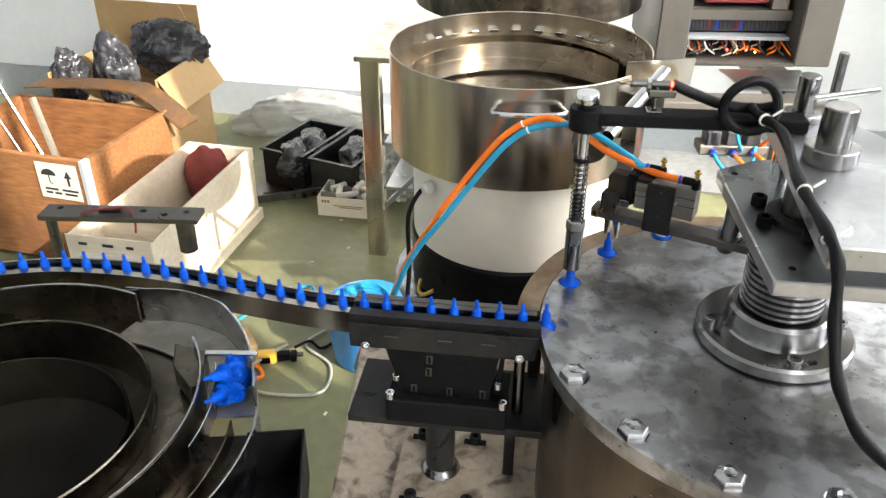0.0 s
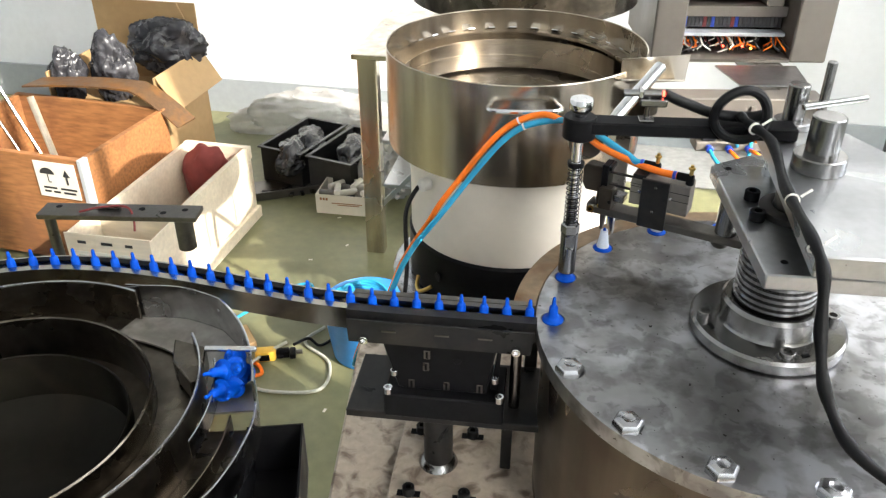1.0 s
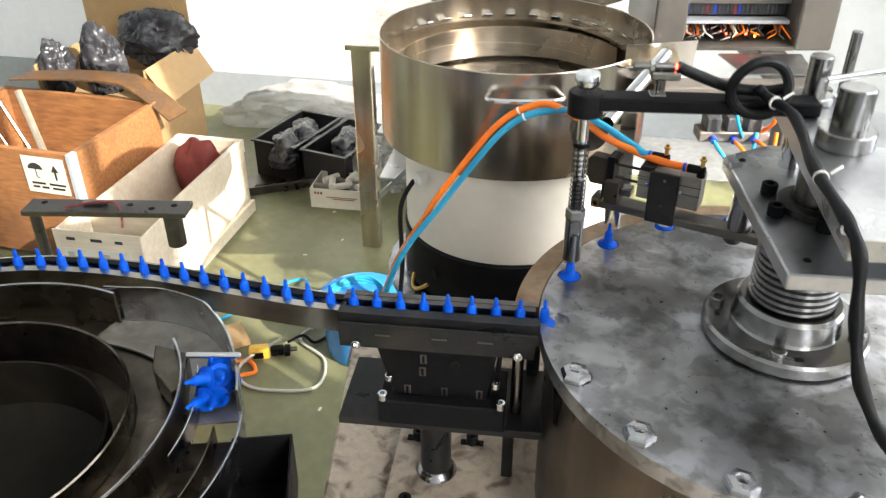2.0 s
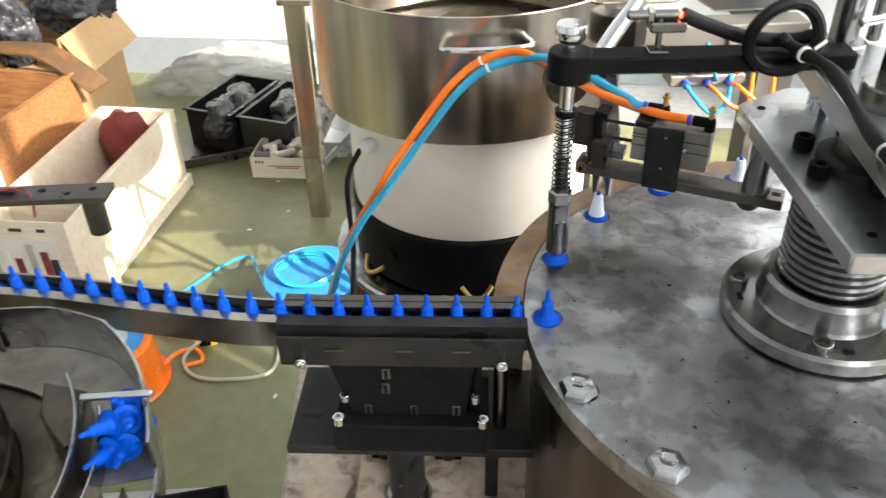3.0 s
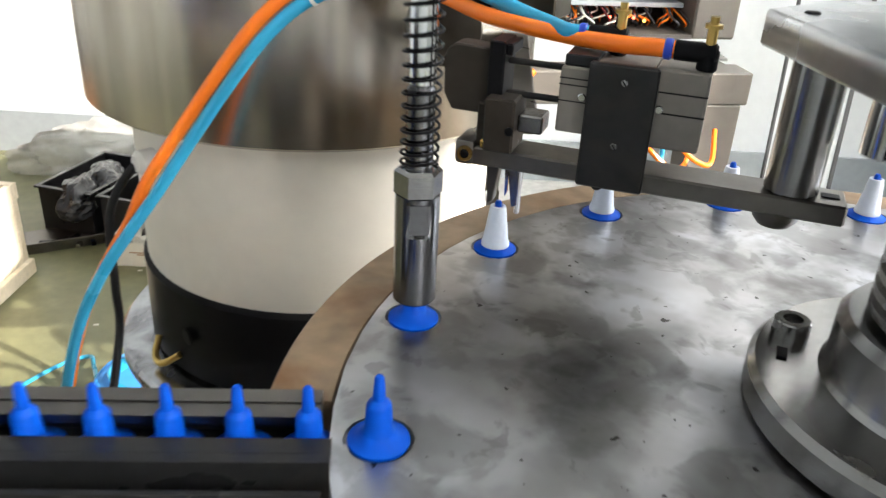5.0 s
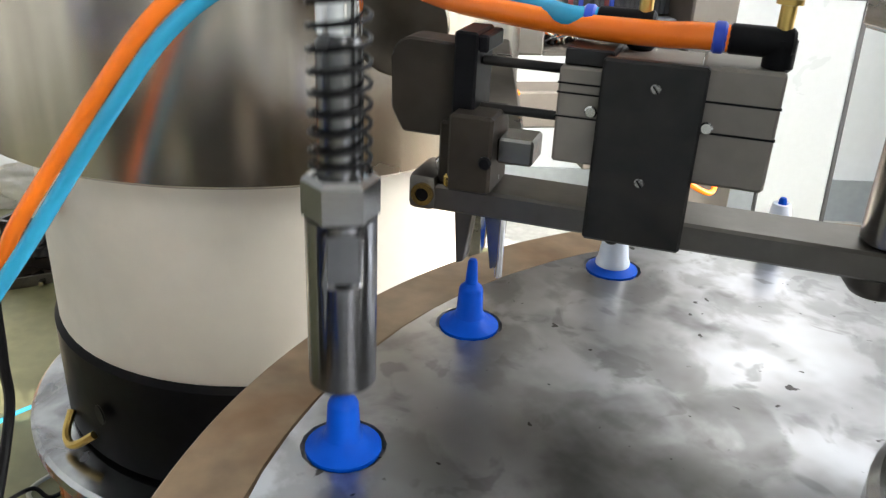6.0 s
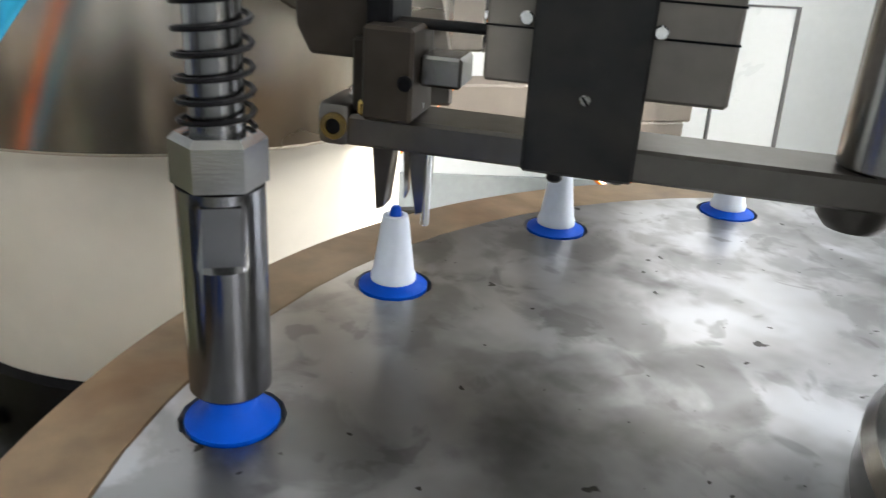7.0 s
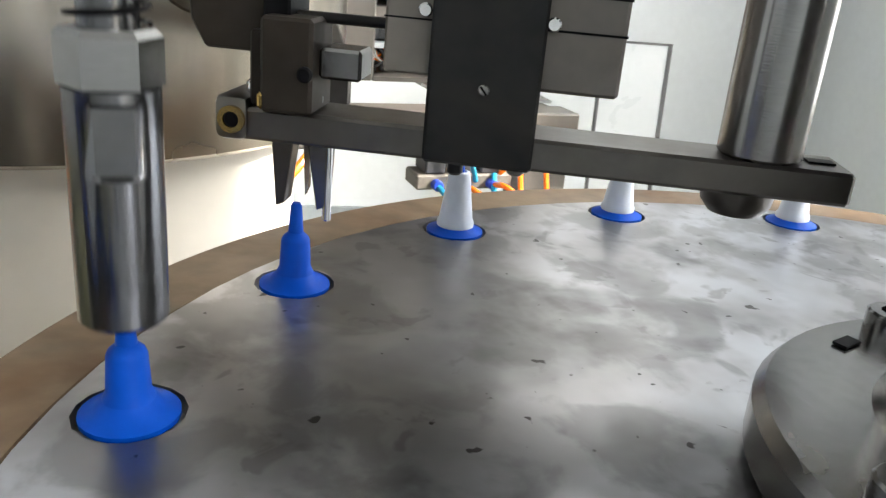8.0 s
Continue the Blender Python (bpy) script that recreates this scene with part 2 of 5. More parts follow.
def rod_profile(r, z0, z1, c=0.0008):
    return [(0, z0), (r - c, z0), (r, z0 + c), (r, z1 - c), (r - c, z1), (0, z1)]


def add_cyl(bm, r, z0, z1, n=24, m=None, c=0.0008):
    return add_lathe(bm, rod_profile(r, z0, z1, min(c, r * 0.3, (z1 - z0) * 0.3)), n, m)


def cyl(r, z0, z1, n=24, m=None, c=0.0008):
    return add_cyl(bmesh.new(), r, z0, z1, n, m, c)


def add_prism(bm, poly, z0, z1, bevel=0.0, m=None):
    lo = [bm.verts.new((x, y, z0)) for x, y in poly]
    hi = [bm.verts.new((x, y, z1)) for x, y in poly]
    n = len(poly)
    bm.faces.new(lo[::-1]), bm.faces.new(hi)
    for i in range(n):
        bm.faces.new((lo[i], lo[(i + 1) % n], hi[(i + 1) % n], hi[i]))
    verts = lo + hi
    if bevel:
        edges = list({e for v in verts for e in v.link_edges})
        res = bmesh.ops.bevel(bm, geom=edges, offset=bevel, segments=1, affect="EDGES")
        verts = list({v for f in res["faces"] for v in f.verts} | {v for v in verts if v.is_valid})
    if m is not None:
        bmesh.ops.transform(bm, matrix=m, verts=verts)
    return bm


def prism(poly, z0, z1, bevel=0.0, m=None):
    return add_prism(bmesh.new(), poly, z0, z1, bevel, m)


def smooth_path(pts, per=8):
    """A Catmull-Rom curve through the points."""
    p = [Vector(q) for q in pts]
    p = [2 * p[0] - p[1]] + p + [2 * p[-1] - p[-2]]
    out = []
    for i in range(1, len(p) - 2):
        for k in range(per):
            t = k / per
            a, b, c, d = p[i - 1:i + 3]
            out.append(0.5 * (2 * b + (c - a) * t + (2 * a - 5 * b + 4 * c - d) * t * t + (3 * b - a - 3 * c + d) * t ** 3))
    out.append(p[-2])
    return out


def add_tube(bm, pts, r, n=10, per=8, smooth=True):
    path = smooth_path(pts, per) if smooth else [Vector(q) for q in pts]
    rings, side = [], None
    for i, c in enumerate(path):
        d = (path[min(i + 1, len(path) - 1)] - path[max(i - 1, 0)]).normalized()
        if side is None:
            side = d.orthogonal().normalized()
        side = (side - d * side.dot(d)).normalized()
        up = d.cross(side)
        rr = r(i / (len(path) - 1)) if callable(r) else r
        rings.append([bm.verts.new(c + rr * (math.cos(2 * math.pi * k / n) * side + math.sin(2 * math.pi * k / n) * up)) for k in range(n)])
    for a, b in zip(rings, rings[1:]):
        for k in range(n):
            bm.faces.new((a[k], a[(k + 1) % n], b[(k + 1) % n], b[k]))
    bm.faces.new(rings[0][::-1]), bm.faces.new(rings[-1])
    return bm


def tube(pts, r, n=10, per=8, smooth=True):
    return add_tube(bmesh.new(), pts, r, n, per, smooth)


def hexhead(r, z0, z1, m=None):
    bm = bmesh.new()
    c = min(0.0012, (z1 - z0) * 0.25)
    add_lathe(bm, [(0, z0), (r, z0), (r, z1 - c), (r - c, z1), (0, z1)], 6, m)
    return bm


def socket_screw(bm, x, y, z, r=0.0045, hh=0.006):
    """A socket head screw: a round head with a hexagonal recess."""
    add_lathe(bm, [(0, z), (r, z), (r, z + hh - 0.0005), (r - 0.0005, z + hh), (r * 0.55, z + hh), (r * 0.55, z + hh * 0.45), (0, z + hh * 0.4)], 12,
              Matrix.Translation((x, y, 0)))
    return bm


def align(a, b):
    """A frame whose z runs from a to b, standing at a."""
    a, b = Vector(a), Vector(b)
    return Matrix.Translation(a) @ (b - a).to_track_quat("Z", "Y").to_matrix().to_4x4()


# ---- room: its walls stand turned by ten degrees ----
TURN = -10.0
ROOM = Matrix.Translation((0, 2.55, 0)) @ Matrix.Rotation(radians(TURN), 4, "Z")   # x along the back wall, y into it


def room_box(name, lo, hi, mat, kind="structure", label="", bevel=0.0):
    ob = link(name, box(lo, hi, ROOM, bevel), mat, smooth=20)
    return tagged(ob, label, "", "", kind)


ZC = 4.0
room_box("floor", (-3.6, -6.0, -0.10), (2.4, 0.0, 0.0), "floor", label="worn green painted concrete floor")
room_box("ceiling", (-3.6, -6.0, ZC), (2.4, 0.2, ZC + 0.1), "ceiling", label="white painted ceiling")
room_box("wall_back", (-3.6, 0.0, -0.1), (2.4, 0.2, ZC), "wall", label="white painted wall in sunlight")
room_box("baseboard", (-3.6, -0.012, 0.0), (2.2, -0.0005, 0.15), "dado", label="low grey painted band along the wall foot")
room_box("floor_strip", (-0.10, -0.36, 0.0), (2.2, -0.0125, 0.004), "concrete", label="pale bare concrete strip at the wall foot")
room_box("wall_left", (-3.8, -6.2, -0.1), (-3.6, 0.2, ZC), "wall", label="white painted wall")
room_box("wall_front", (-3.6, -6.2, -0.1), (2.4, -6.0, ZC), "wall", label="white painted wall")
# unseen right wall with tall windows; openings and piers placed to shape sunlight
WX = 2.2
room_box("wall_right", (WX, -6.0, -0.1), (WX + 0.2, 0.0, 0.55), "wall", label="white painted wall below the windows")
room_box("wall_right_head", (WX, -6.0, 3.6), (WX + 0.2, 0.0, ZC), "wall", label="white painted wall above the windows")
# third and fourth windows are added: room fill, and bright glare on the dial
WINS = [(-2.28, -1.22, 0.55), (-3.36, -2.56, 1.75), (-5.7, -4.5, 0.55), (-0.80, -0.25, 2.50)]
room_box("wall_right_sun_block", (WX, -1.22, 0.55), (WX + 0.2, -0.80, 3.6), "wall", label="unseen white pier added to shape the sunlight")
room_box("wall_right_sun_block", (WX, -0.25, 0.55), (WX + 0.2, 0.0, 3.6), "wall", label="unseen white pier added to shape the sunlight")
room_box("wall_right_sun_sill", (WX, -0.80, 0.55), (WX + 0.2, -0.25, 2.50), "wall", label="unseen white wall below a high window, shaping the sunlight")
room_box("wall_right_sun_block", (WX, -2.56, 0.55), (WX + 0.2, -2.28, 3.6), "wall", label="unseen white pier added to shape the sunlight")
room_box("wall_right_sun_block", (WX, -4.5, 0.55), (WX + 0.2, -3.36, 3.6), "wall", label="unseen white pier added to shape the sunlight")
room_box("wall_right_sun_block", (WX, -6.0, 0.55), (WX + 0.2, -5.7, 3.6), "wall", label="unseen white pier added to shape the sunlight")
room_box("wall_right_sun_sill", (WX, -3.36, 0.55), (WX + 0.2, -2.56, 1.75), "wall", label="unseen white wall below a high window, shaping the sunlight")
for k, (v0, v1, z0) in enumerate(WINS):
    w = thing("window_%d" % (k + 1), "unseen metal framed window placed to let in sun and fill light", "window", kind="structure", at=ROOM)
    for v in (v0, v0 + 0.26, v1 - 0.04) if z0 > 1 else (v0, v0 + 0.08, v1 - 0.04):
        part("window_frame", box((WX + 0.08, v, z0), (WX + 0.12, v + 0.04, 3.6)), "panel", w)
    for z in (z0, 3.56):
        part("window_frame", box((WX + 0.085, v0 + 0.04, z), (WX + 0.115, v1 - 0.04, z + 0.04)), "panel", w)
    mid = v0 + 0.26 if z0 > 1 else v0 + 0.08
    for v, w1 in ((v0 + 0.04, mid), (mid + 0.04, v1 - 0.04)):
        p = part("pane", box((WX + 0.098, v, z0 + 0.04), (WX + 0.102, w1, 3.56)), "glass", w)
        p.visible_shadow = False
    # area lamp added in each opening to fill the room
    lamp = bpy.data.lights.new("window_light", "AREA")
    lamp.shape, lamp.size, lamp.size_y, lamp.energy, lamp.color = "RECTANGLE", v1 - v0 - 0.1, 3.45 - z0, 8.0 * (v1 - v0) * (3.6 - z0), (0.97, 0.98, 1.0)
    lo = new("window_light", lamp)
    lo.matrix_world = ROOM @ look((WX + 0.05, (v0 + v1) / 2, (z0 + 3.6) / 2), (0.0, (v0 + v1) / 2, 1.5))

# ---- the indexing machine ----
ZD = 0.90            # top of the dial
RP, NP = 0.172, 16   # pocket circle and pocket count
A0 = radians(154.2)  # the pressing station
STEP = 2 * math.pi / NP


def station(k):
    """Angle of station k; 0 is under the press, -1 the loading place."""
    return A0 - k * STEP


# machine table with slotted top
table = thing("machine_table", "stained steel machine table carrying the feeder and dial", "machine table")
part("tabletop", box((-0.372, -0.75, 0.675), (0.62, 0.245, 0.70), bevel=0.003), "table", table)
for x, y in ((-0.34, -0.70), (0.56, -0.70), (-0.34, 0.21), (0.56, 0.21)):
    part("leg", box((x - 0.025, y - 0.025, 0), (x + 0.025, y + 0.025, 0.675), bevel=0.003), "cabinet", table)

# dial drum
drum = thing("dial_drum", "stainless drum housing under the round dial", "machine housing")
part("shell", lathe([(0.176, 0.701), (0.179, 0.703), (0.179, 0.880), (0.174, 0.884), (0, 0.884)], 72), "drum", drum)
part("foot_ring", lathe([(0.181, 0.701), (0.196, 0.701), (0.196, 0.709), (0.181, 0.711)], 72, closed=True), "steel", drum)

# hardboard guard ring round the far side of the dial
guard = thing("guard_ring", "worn brown hardboard ring round the dial edge", "guard")
part("ring", lathe([(0.1866, 0.8840), (0.1866, 0.8986), (0.1870, 0.8992), (0.2058, 0.8992), (0.2065, 0.8985), (0.2065, 0.884)], 96, a0=radians(-10), a1=radians(171), closed=True), "board", guard)
for a in (15, 50, 85, 120, 155):
    ca, sa = math.cos(radians(a)), math.sin(radians(a))
    part("bracket", box((-0.006, -0.006, 0.701), (0.006, 0.006, 0.884), Matrix.Translation((0.199 * ca, 0.199 * sa, 0))), "bar", guard)

# the dial, which turns, with its pockets, plungers and flange
dial = thing("dial_plate", "round stained steel dial with pockets along its rim", "dial")


def dial_mesh():
    """A disc with round pockets cut in near its rim."""
    bm = bmesh.new()
    rp, n, edge = 0.0102, 16, 0.1858
    inner = 0.150
    top, bot = ZD, ZD - 0.014
    def v(x, y, z):
        return bm.verts.new((x, y, z))
    for k in range(NP):
        a = A0 + k * STEP
        ca, sa = math.cos(a), math.sin(a)
        def loc(u, w):
            return (ca * u - sa * w, sa * u + ca * w)
        hole, wall = [], []
        for i in range(n):
            b = 2 * math.pi * i / n
            x, y = loc(RP + rp * math.cos(b), rp * math.sin(b))
            hole.append(v(x, y, top))
            wall.append(v(x, y, top - 0.004))
        centre = v(*loc(RP, 0), top - 0.004)
        for i in range(n):
            j = (i + 1) % n
            bm.faces.new((hole[i], hole[j], wall[j], wall[i]))
            bm.faces.new((wall[i], wall[j], centre))
        # outline of the sector, matched to the hole's points
        outline = []
        h2 = STEP / 2
        for i in range(n):
            b = 2 * math.pi * i / n
            x, y = math.cos(b), math.sin(b)
            s = 1 / max(abs(x), abs(y))
            x, y = x * s, y * s
            rad = (edge + inner) / 2 + x * (edge - inner) / 2
            ang = a + y * h2
            outline.append(v(rad * math.cos(ang), rad * math.sin(ang), top))
        for i in range(n):
            j = (i + 1) % n
            bm.faces.new((hole[i], outline[i], outline[j], hole[j]))
    bmesh.ops.remove_doubles(bm, verts=bm.verts, dist=1e-5)
    # centre of the disc and its rim
    bound = [e for e in bm.edges if len(e.link_faces) == 1]
    res = bmesh.ops.extrude_edge_only(bm, edges=[e for e in bound if (e.verts[0].co.xy.length > 0.18)])
    for w in [q for q in res["geom"] if isinstance(q, bmesh.types.BMVert)]:
        w.co.z = bot
    inn = [e for e in bm.edges if len(e.link_faces) == 1 and e.verts[0].co.xy.length < 0.16]
    res = bmesh.ops.extrude_edge_only(bm, edges=inn)
    vs = [q for q in res["geom"] if isinstance(q, bmesh.types.BMVert)]
    for w in vs:
        w.co.xy = w.co.xy.normalized() * 0.03
    return bm


part("disc", dial_mesh(), "disc", dial)
part("flange", lathe([(0.030, ZD + 0.0005), (0.0575, ZD + 0.0005), (0.0604, ZD + 0.002), (0.0604, ZD + 0.010), (0.0585, ZD + 0.0125), (0.040, ZD + 0.0125),
                      (0.0385, ZD + 0.015), (0.0385, ZD + 0.030), (0.036, ZD + 0.033), (0.020, ZD + 0.033)], 64), "steel", dial)
for k in range(4):
    a = radians(-92 + 90 * k)
    x, y = 0.0505 * math.cos(a), 0.0505 * math.sin(a)
    bm = socket_screw(bmesh.new(), x, y, ZD + 0.0125, 0.0060, 0.0055)
    part("flange_screw", bm, "steel", dial)
    a += radians(17)
    part("slot", box((-0.0030, -0.0016, 0), (0.0030, 0.0016, 0.0006), Matrix.Translation((0.0505 * math.cos(a), 0.0505 * math.sin(a), ZD + 0.0127)) @ Matrix.Rotation(a + math.pi / 2, 4, "Z")), "black", dial)
PLUNGERS = []
for k in range(NP):
    a = station(k)
    p = part("plunger", lathe([(0, -0.004), (0.0112, -0.004), (0.0112, 0.0040), (0.0092, 0.0066), (0.0050, 0.0076), (0.0040, 0.0070), (0, 0.0068)], 6), "polish", dial)
    p.matrix_basis = Matrix.Translation((0.1745 * math.cos(a), 0.1745 * math.sin(a), ZD))
    PLUNGERS.append((k, p))

# the standing column with its ribbed sleeve and lower head plate
column = thing("head_column", "ribbed steel column under a rectangular head plate", "column")
prof = [(0, ZD + 0.034)]
for i in range(10):
    z = ZD + 0.034 + i * 0.0054
    prof += [(0.0285, z), (0.0315, z + 0.0012), (0.0315, z + 0.0038), (0.0285, z + 0.0052)]
prof += [(0.0285, 0.996), (0, 0.996)]
part("ribbed_sleeve", lathe(prof, 40), "steel", column)
LP = [(-0.040, 0.086), (-0.047, -0.086), (0.130, -0.102), (0.138, 0.098), (0.0, 0.108)]
part("lower_plate", prism(LP, 0.996, 1.008, 0.0012), "plate", column)
part("shaft_collar", lathe([(0.0168, 1.008), (0.026, 1.008), (0.026, 1.013), (0.0235, 1.0145), (0.0168, 1.0145)], 32), "darkplate", column)
for k in range(6):
    a = radians(20 + 60 * k)
    part("collar_screw", socket_screw(bmesh.new(), 0.0335 * math.cos(a), 0.0335 * math.sin(a), 1.0085, 0.0058, 0.008), "black", column)
for x, y in ((-0.028, 0.078), (-0.030, -0.070), (0.03, -0.088)):
    part("plate_screw", cyl(0.0028, 1.0065, 1.0086, 12, Matrix.Translation((x, y, 0))), "black", column)
# the gripper bar hangs from the head plate on a round spacer
BAR_A, BAR_B = Vector((-0.1294, 0.1348, 0)), Vector((-0.0036, 0.0679, 0))
bdir = (BAR_B - BAR_A).normalized()
bnor = Vector((-bdir.y, bdir.x, 0))
blen = (BAR_B - BAR_A).length
BARM = Matrix(((bdir.x, bnor.x, 0, BAR_A.x), (bdir.y, bnor.y, 0, BAR_A.y), (0, 0, 1, 0), (0, 0, 0, 1)))
FACE = Matrix.Rotation(math.pi / 2, 4, "X")      # turns a lathe's axis to the bar's front
bar = part("gripper_bar", box((0.0045, -0.0060, 0.9380), (blen, 0.0120, 0.9455), BARM, 0.0008), "bar", column)
part("bar_lug", box((-0.0018, -0.0070, 0.9375), (0.0066, 0.0110, 0.9482), BARM, 0.0022, 2), "bar", column)
px = 0.1235
part("spacer", cyl(0.0094, 0.9455, 0.996, 32, BARM @ Matrix.Translation((px, 0.0030, 0))), "steel", column)
part("spacer_foot", lathe([(0, 0.9320), (0.006, 0.9320), (0.0080, 0.9345), (0.0085, 0.9380), (0, 0.9380)], 24, BARM @ Matrix.Translation((px - 0.003, 0.0030, 0))), "bar", column)
part("bar_slot", box((px + 0.0105, 0.001, 0.9456), (px + 0.0165, 0.005, 0.9460), BARM), "black", column)
part("bar_screw_hole", lathe([(0.0019, 0), (0.0032, 0), (0.0032, 0.0012), (0.0019, 0.0012)], 24, BARM @ Matrix.Translation((0.0030, -0.0070, 0.9428)) @ FACE, closed=True), "brass", column)
part("bar_hole", cyl(0.0019, 0, 0.0006, 16, BARM @ Matrix.Translation((0.0030, -0.0070, 0.9428)) @ FACE), "black", column)

# pneumatic gripper unit on the bar
grip = thing("gripper_unit", "grey pneumatic cylinder behind a dark plate with gripper fingers", "gripper", at=BARM)
U0 = 0.0479
UW = 0.0246
part("mount_plate", box((U0, -0.0098, 0.9385), (U0 + UW, -0.0062, 0.9852), bevel=0.0007), "darkplate", grip)
for x, z in ((U0 + 0.0131, 0.9792), (U0 + 0.0125, 0.9558)):
    sc = part("plate_screw", cyl(0.0013, 0, 0.0010, 12, Matrix.Translation((x, -0.0098, z)) @ FACE), "steel", grip)
    part("screw_slot", box((-0.0011, -0.0112, -0.0002), (0.0011, -0.0107, 0.0002), Matrix.Translation((x, 0, z)) @ Matrix.Rotation(0.9, 4, "Y")), "black", sc)
part("cylinder_body", box((0.0372, -0.0058, 0.9570), (U0 + 0.002, 0.0145, 0.9815), bevel=0.0006), "grey", grip)
part("cylinder_neck", box((0.0380, -0.0045, 0.9816), (U0 + 0.002, 0.0135, 0.9858), bevel=0.0004), "darkplate", grip)
part("cylinder_cap", box((U0 + UW - 0.002, -0.0058, 0.9560), (0.0893, 0.0145, 0.9850), bevel=0.0008), "grey", grip)
part("cylinder_core", box((U0 + 0.0022, -0.0050, 0.9575), (U0 + UW - 0.0022, 0.0140, 0.9845)), "grey", grip)
for z in (0.9772, 0.9748, 0.9688):
    part("groove", box((0.0370, -0.0061, z), (U0 + 0.0018, -0.0050, z + 0.0004)), "black", grip)
for z in (0.9765, 0.9690):
    part("groove", box((U0 + UW, -0.0061, z), (0.0895, -0.0050, z + 0.0005)), "black", grip)
part("cap_screw", cyl(0.0016, 0, 0.0012, 12, Matrix.Translation((0.0460, -0.0058, 0.9710)) @ FACE), "chrome", grip)
part("cap_screw", cyl(0.0016, 0, 0.0012, 12, Matrix.Translation((U0 + UW + 0.0012, -0.0058, 0.9705)) @ FACE), "chrome", grip)
# the slide runs out along the bar on two rods and back again
slide = part("slide_plate", box((0.0087, -0.0030, 0.9570), (0.0150, 0.0130, 0.9868), None, 0.0006), "black", grip, "black slide plate")
for z in (0.9600, 0.9840):
    part("slide_ear", box((0.0150, -0.0025, z - 0.0022), (0.0178, 0.0125, z + 0.0022), None, 0.0005), "black", slide)
for z in (0.9665, 0.9790):
    part("slide_rod", cyl(0.0013, 0.0150, 0.0560, 14, Matrix.Translation((0, 0.0030, z)) @ Matrix.Rotation(math.pi / 2, 4, "Y")), "darkplate", slide)
hook = [(0.0086, 0.9575), (0.0086, 0.9830), (-0.0040, 0.9836)]
hook += [(-0.0040 + 0.0058 * math.cos(a), 0.9778 + 0.0058 * math.sin(a)) for a in np.linspace(math.pi * 0.6, math.pi, 6)]
hook += [(-0.0098, 0.9640), (-0.0062, 0.9575)]
part("hook_block", prism(hook, -0.0115, 0.0000, 0.0006, FACE), "shoe", slide, "dark brown rounded pusher block")
part("jaw_block", box((0.0101, -0.0092, 0.9456), (0.0221, 0.0085, 0.9668), None, 0.0008), "shoe", grip)
part("jaw_step", box((0.0060, -0.0040, 0.9456), (0.0100, 0.0085, 0.9630), None, 0.0006), "shoe", grip)
part("jaw_pin", cyl(0.0018, 0, 0.0016, 14, Matrix.Translation((0.0208, -0.0092, 0.9550)) @ FACE), "black", grip)
part("jaw_cross_block", box((0.0222, -0.0040, 0.9535), (0.0320, 0.0080, 0.9605), None, 0.0007), "steel", grip)
GU = 0.0190
for s in (-1, 1):
    bm = prism([(-0.0026, 0.0), (0.0026, 0.0), (0.0014 + 0.0006 * s, -0.0150), (-0.0008 + 0.0006 * s, -0.0160)], -0.003, 0.003, 0.0003, Matrix.Translation((GU + s * 0.0044 - 0.0006, -0.001, 0.9380)) @ FACE)
    part("finger", bm, "bar" if s < 0 else "steel", grip)
part("finger_pin", cyl(0.0011, 0.9195, 0.9380, 12, Matrix.Translation((GU + 0.0060, -0.003, 0))), "chrome", grip)
part("inner_jaw", prism([(-0.0007, 0), (0.0012, 0), (0.0008, -0.012), (0.0, -0.014)], -0.001, 0.001, 0, Matrix.Translation((GU - 0.0006, 0.002, 0.9380)) @ FACE), "chrome", grip)
part("pivot_boss", lathe(rod_profile(0.0036, 0, 0.0042), 18, Matrix.Translation((0.0070, 0.002, 0.9470))), "chrome", grip)
part("boss_pin", lathe(rod_profile(0.0016, 0, 0.0040), 14, Matrix.Translation((0.0105, -0.0075, 0.9460))), "brass", grip)
part("under_pin", cyl(0.0020, 0.9330, 0.9380, 12, Matrix.Translation((0.0545, 0.0035, 0))), "darkplate", grip)
part("under_pin", cyl(0.0022, 0.9345, 0.9380, 12, Matrix.Translation((0.0690, 0.0035, 0))), "bar", grip)
# push-in fittings with throttle screws
FIT = []
for u, v in ((0.0545, 0.0100), (0.0868, 0.0)):
    b = (u, v, 0.9845)
    e = part("elbow_fitting", cyl(0.0036, 0, 0.008, 16, Matrix.Translation(b)), "black", grip)
    part("elbow_body", cyl(0.0036, -0.012, 0.003, 16, Matrix.Translation((u, v, 0.9908)) @ Matrix.Rotation(math.pi / 2, 4, "Y")), "black", grip)
    part("release_collar", cyl(0.0038, -0.0155, -0.012, 16, Matrix.Translation((u, v, 0.9908)) @ Matrix.Rotation(math.pi / 2, 4, "Y")), "collar", grip)
    part("throttle_screw", lathe([(0, 0.9938), (0.0018, 0.9938), (0.0018, 0.9993), (0.003, 0.9995), (0.003, 1.0008), (0.0015, 1.0010), (0.0015, 1.0033), (0, 1.0033)], 14, Matrix.Translation((u, v, 0))), "brass", grip)
    FIT.append(BARM @ Vector((u - 0.0155, v, 0.9908)))

